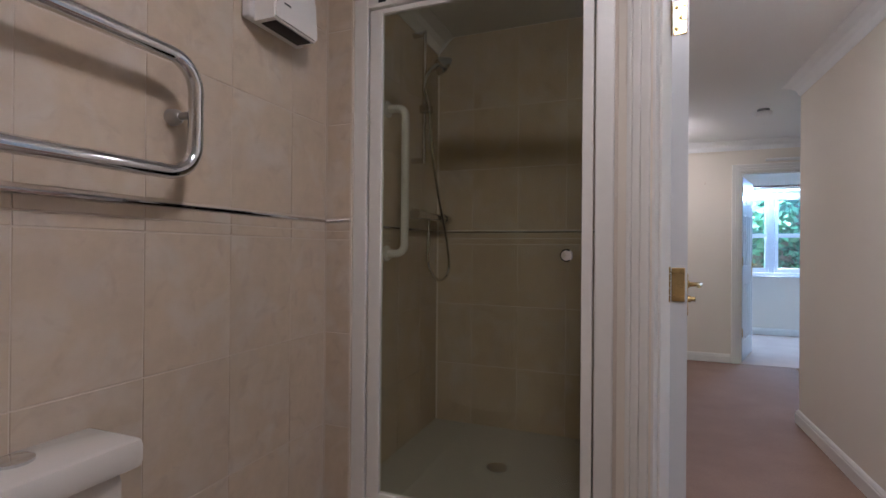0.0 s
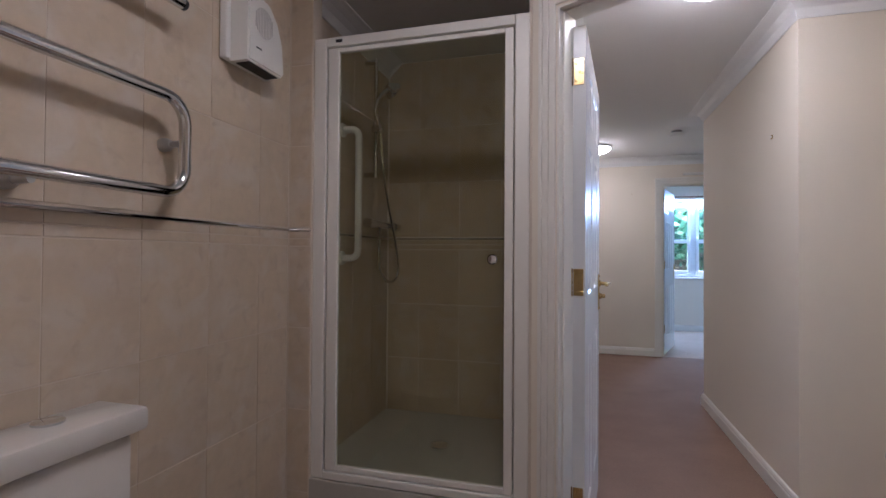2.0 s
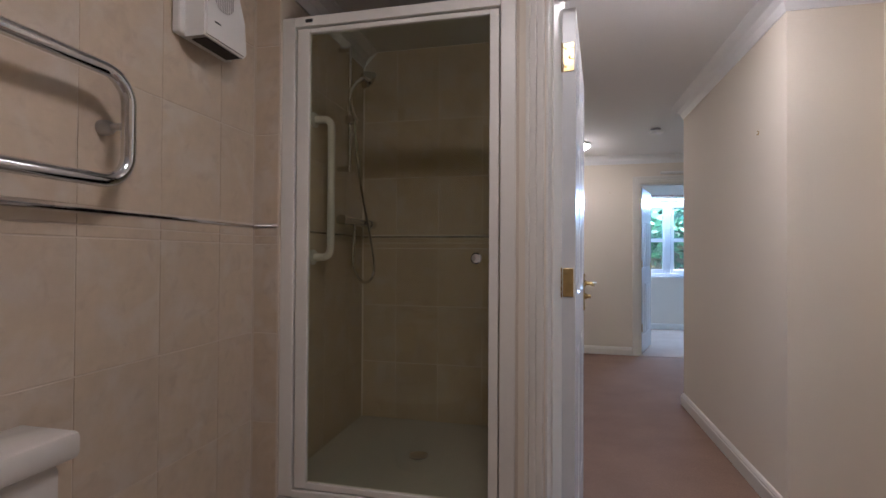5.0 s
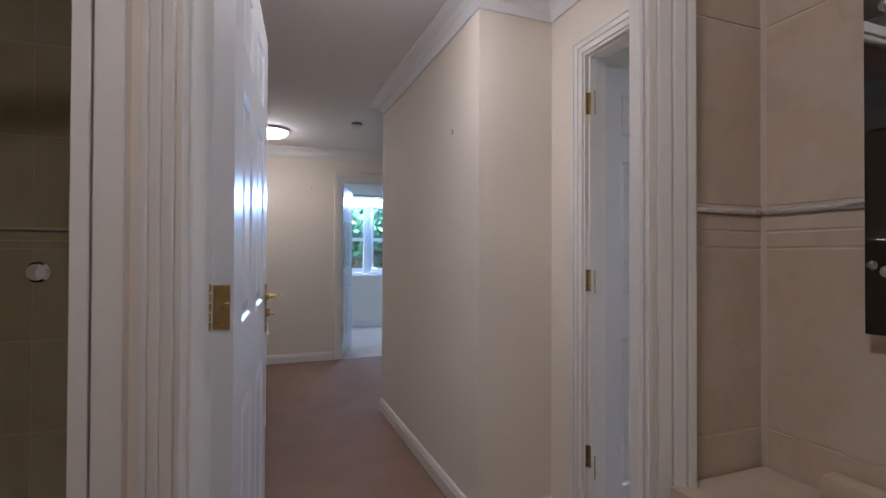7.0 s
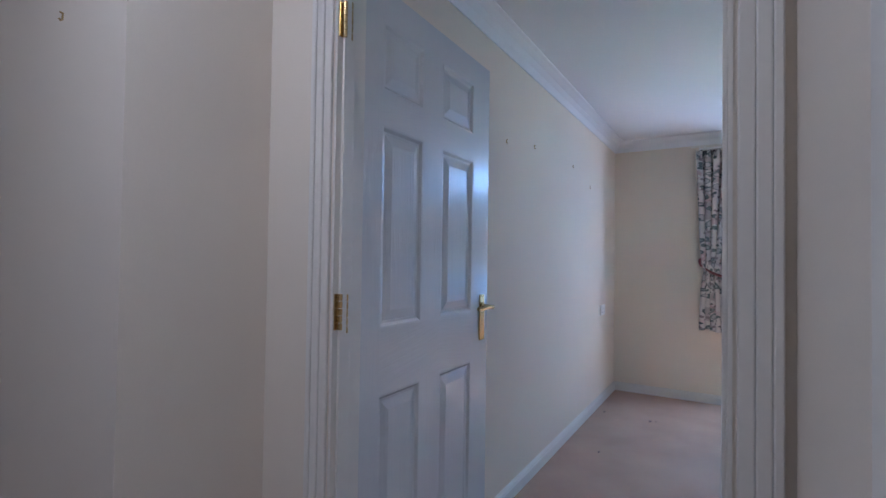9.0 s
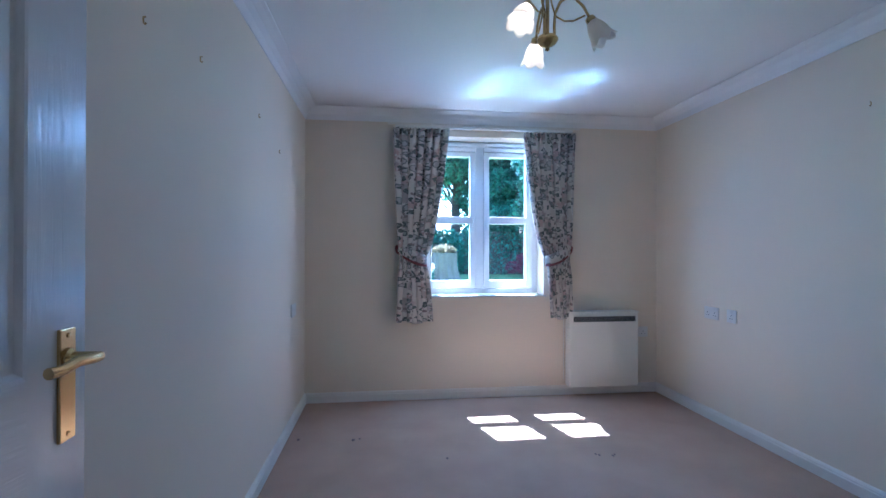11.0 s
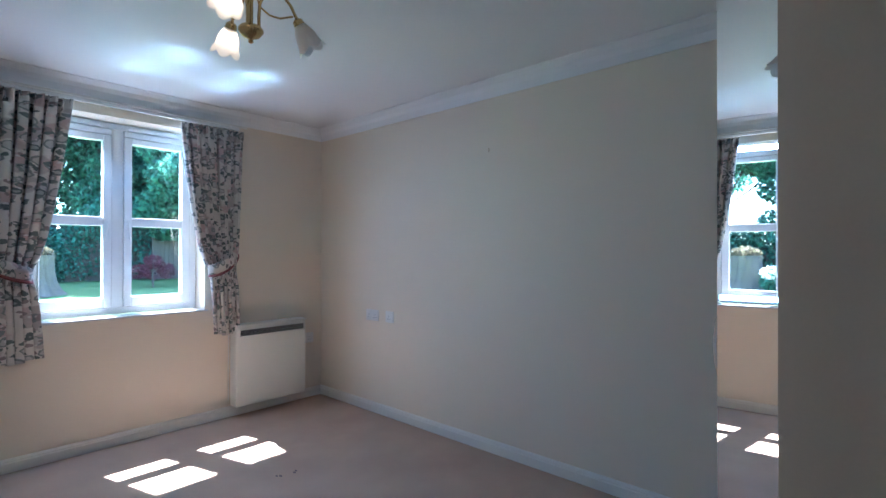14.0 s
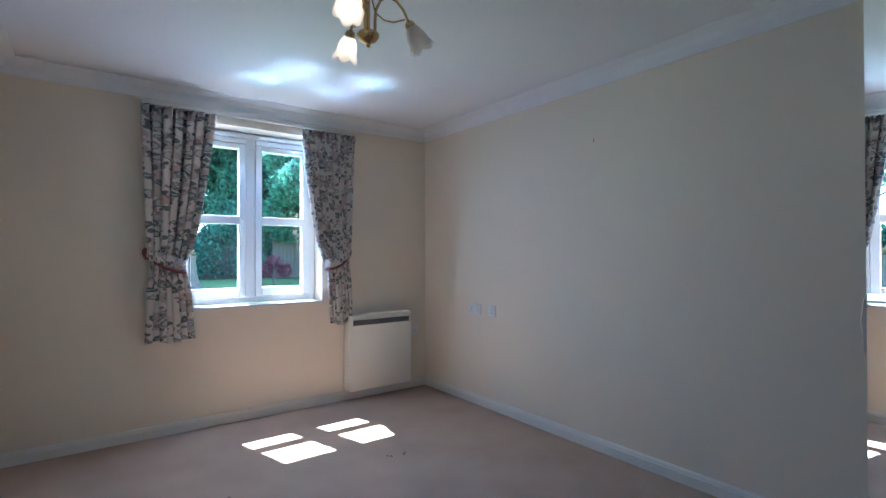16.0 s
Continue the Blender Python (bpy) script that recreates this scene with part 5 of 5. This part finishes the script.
def tree(place, height, spread, label, seed, lean=0.0):
    r = np.random.default_rng(seed)
    x, y = place
    g = 0.33 if x > 10 else -0.14
    ob = empty("tree", pose(x, y, g), label, "tree", "garden trees")
    bm = bmesh.new()
    pts = [(lean * t * 0.6 + 0.1 * math.sin(t * 3), 0.1 * math.cos(t * 2.2), height * 0.75 * t) for t in (0, 0.2, 0.4, 0.6, 0.8, 1.0)]
    rings = []
    for (px, py, pz), rad in zip(pts, (0.30, 0.23, 0.20, 0.15, 0.10, 0.05)):
        rings.append([bm.verts.new((px + rad * math.cos(a * math.pi / 6), py + rad * math.sin(a * math.pi / 6), pz)) for a in range(12)])
    for a, b in zip(rings, rings[1:]):
        for k in range(12):
            bm.faces.new((a[k], a[(k + 1) % 12], b[(k + 1) % 12], b[k]))
    centres = []
    for k in range(40):
        a = r.uniform(0, 2 * math.pi)
        rad = spread * (0.25 + 0.75 * r.random())
        h = height * (0.22 + 0.78 * r.random())
        tip = (lean * 0.4 + rad * math.cos(a), rad * math.sin(a), h)
        t = min(0.95, max(0.25, (h / height) * 0.75))
        start = (lean * t * 0.6, 0.0, height * 0.75 * t)
        clump = spread * r.uniform(0.26, 0.42)
        if -1.2 - clump < y + tip[1] < 0.3 and h - 0.85 * clump < 3.2:
            continue
        midp = tuple((p + q) / 2 + d for p, q, d in zip(start, tip, (0, 0, -0.15)))
        tube(bm, [start, midp, tip], 0.035, 6)
        centres.append((x + tip[0], y + tip[1], g + tip[2], clump))
    part("trunk", bm, BARK, ob, "grey bark trunk with limbs", True)
    leaves("crown", clumps(r, centres, 1500, 0.088), TREE, ob)["kind"] = "stuff"


for spot, high, wide, seed in (((23.0, -1.6), 9.5, 3.4, 3), ((24.0, -7.0), 10.0, 3.6, 4), ((23.5, 4.6), 8.5, 2.8, 7), ((22.5, -12.5), 9.5, 3.4, 12), ((22.2, 9.0), 9.0, 3.2, 21), ((22.6, 1.4), 8.0, 2.6, 23), ((22.4, -4.4), 8.0, 2.6, 25)):
    tree(spot, high, wide, "tall leafy tree behind the hedge", seed)
tree((18.0, -5.2), 6.8, 2.2, "leafy tree on the lawn by the hedge", 9)
# two trees added behind the far hedge to keep the sun off it
tree((5.6, 11.9), 7.0, 2.8, "added leafy tree to shade the hedge outside the far room", 15)
tree((1.6, 12.4), 6.5, 2.6, "added leafy shade tree beyond the far room's window", 16)


def stump():
    ob = empty("stump_planter", pose(16.5, -0.2, 0.22), "old tree stump topped with a flower planter", "planter")
    bm = bmesh.new()
    rings = []
    for r, z in ((0.60, 0.0), (0.50, 0.12), (0.43, 0.32), (0.39, 0.58), (0.38, 0.84), (0.39, 0.95)):
        flute = 0.05 + 0.09 * max(0.0, 0.5 - z)
        ring = []
        for k in range(84):
            a = 2 * math.pi * k / 84
            rr = r * (1 + flute * math.sin(6 * a + 0.6 * z) + 0.05 * math.sin(11 * a + 2 + z) + 0.025 * math.sin(23 * a + 5 * z))
            ring.append(bm.verts.new((rr * math.cos(a), rr * math.sin(a), z)))
        rings.append(ring)
    for a, b in zip(rings, rings[1:]):
        for k in range(84):
            bm.faces.new((a[k], a[(k + 1) % 84], b[(k + 1) % 84], b[k]))
    bm.faces.new(rings[-1])
    part("stump", bm, material("weathered_stump", (0.14, 0.115, 0.09), 0.9, vary=0.4, scale=7, fine=40, bump=0.9, dist=0.03), ob, "grey weathered stump", True)
    r = np.random.default_rng(2)
    leaves("flowers", clumps(r, [(16.5, -0.2, 1.21, 0.28), (16.4, 0.0, 1.22, 0.19), (16.5, -0.40, 1.21, 0.19)], 420, 0.05), PINKS, ob)
    bush = empty("daisy_bush", pose(16.2, 0.55, 0.19), "green bush with white daisy flowers", "bush")
    leaves("foliage", clumps(r, [(16.2, 0.55, 0.50, 0.42), (16.2, 1.1, 0.57, 0.42), (16.3, 0.8, 0.72, 0.4)], 900, 0.07), HEDGE, bush)
    leaves("flowers", clumps(r, [(15.9, 0.4, 0.74, 0.22), (15.9, 0.65, 0.70, 0.18)], 200, 0.08), PETAL, bush, long=1.0)


stump()
acer = empty("acer", pose(17.0, -2.9, 0.24), "small dark red acer on the lawn", "shrub")
leaves("foliage", clumps(rng, [(17.0, -2.9, 0.76, 0.36), (17.0, -2.55, 0.70, 0.26), (17.0, -3.25, 0.70, 0.26), (17.0, -2.9, 0.98, 0.24)], 240, 0.05), ACER, acer)
part("trunk", tube(bmesh.new(), [(0, 0, 0), (0.03, 0.02, 0.35), (0, 0, 0.75)], 0.03, 8), BARK, acer)


def fence():
    ob = empty("fence", pose(18.8, -4.1, 0.33), "weathered wooden close-board fence panel by the hedge", "fence")
    for k in range(9):
        part("board", box(-0.012, 0.012, -0.58 + k * 0.13, -0.58 + k * 0.13 + 0.122, 0.05, 1.5 + 0.02 * math.sin(k * 3)), FENCE, ob)
    for y in (-0.64, 0.64):
        part("post", box(-0.05, 0.05, y - 0.05, y + 0.05, 0.0, 1.75, None, 0.006), FENCE, ob)
    for z in (0.4, 1.2):
        part("rail", box(0.013, 0.05, -0.58, 0.58, z, z + 0.08), FENCE, ob)


fence()


def carpet_dents():
    """Flattened furniture marks and specks left in the carpet."""
    speck = material("flattened_pile", (0.20, 0.14, 0.13), 0.95, vary=0.1, bump=0.2)
    for x, y, r in ((4.76, 2.15, 0.018), (4.715, 1.80, 0.020), (4.73, 1.76, 0.012), (3.888, 1.99, 0.013), (4.375, 1.235, 0.014), (4.318, 0.33, 0.013), (4.335, 0.345, 0.011), (4.30, 0.253, 0.013), (4.315, 0.235, 0.010)):
        bm = bmesh.new()
        vs = [bm.verts.new((r * (1 + 0.3 * math.sin(3 * a + x)) * math.cos(a), r * 0.55 * math.sin(a), 0.0)) for a in [2 * math.pi * k / 10 for k in range(10)]]
        f = bm.faces.new(vs)
        top = bmesh.ops.extrude_face_region(bm, geom=[f])["geom"]
        bmesh.ops.translate(bm, verts=[v for v in top if isinstance(v, bmesh.types.BMVert)], vec=(0, 0, 0.002))
        tagged(link("carpet_mark", bm, speck, m=pose(x, y, 0.0005)), "small dark furniture mark pressed into the carpet", "mark", "carpet marks")


carpet_dents()

# ---- tiles, the smallest pieces last ----
tile_wall("wall_bathroom_west", (-0.902, -0.92), (-0.902, 1.512), 0.25)
tile_wall("wall_bathroom_west", (-0.902, 1.60), (-0.902, 2.572), 0.25)
tile_wall("wall_shower_back", (-0.893, 2.572), (0.062, 2.572), 0.20, 2.356)
tile_wall("wall_shower_east", (0.062, 2.57), (0.062, 1.60), 0.25, 2.356)
tile_wall("wall_bathroom_stub", (0.998, 1.067), (1.181, 1.067), 0.20)
tile_wall("wall_bathroom_east", (1.182, 1.058), (1.182, -0.60), 0.25)
wall("wall_shower_nib", (-0.912, 1.5145), (-0.795, 1.5145), 0.064, 0, CEIL_Z, [], GROUT, "narrow tiled return beside the shower")
tile_wall("wall_shower_nib", (-0.895, 1.513), (-0.797, 1.513), 0.12)
wall("wall_over_door_left", (0.070, 1.53), (0.085, 1.53), 0.07, 0, CEIL_Z, [], GROUT, "narrow tiled strip beside the shower")
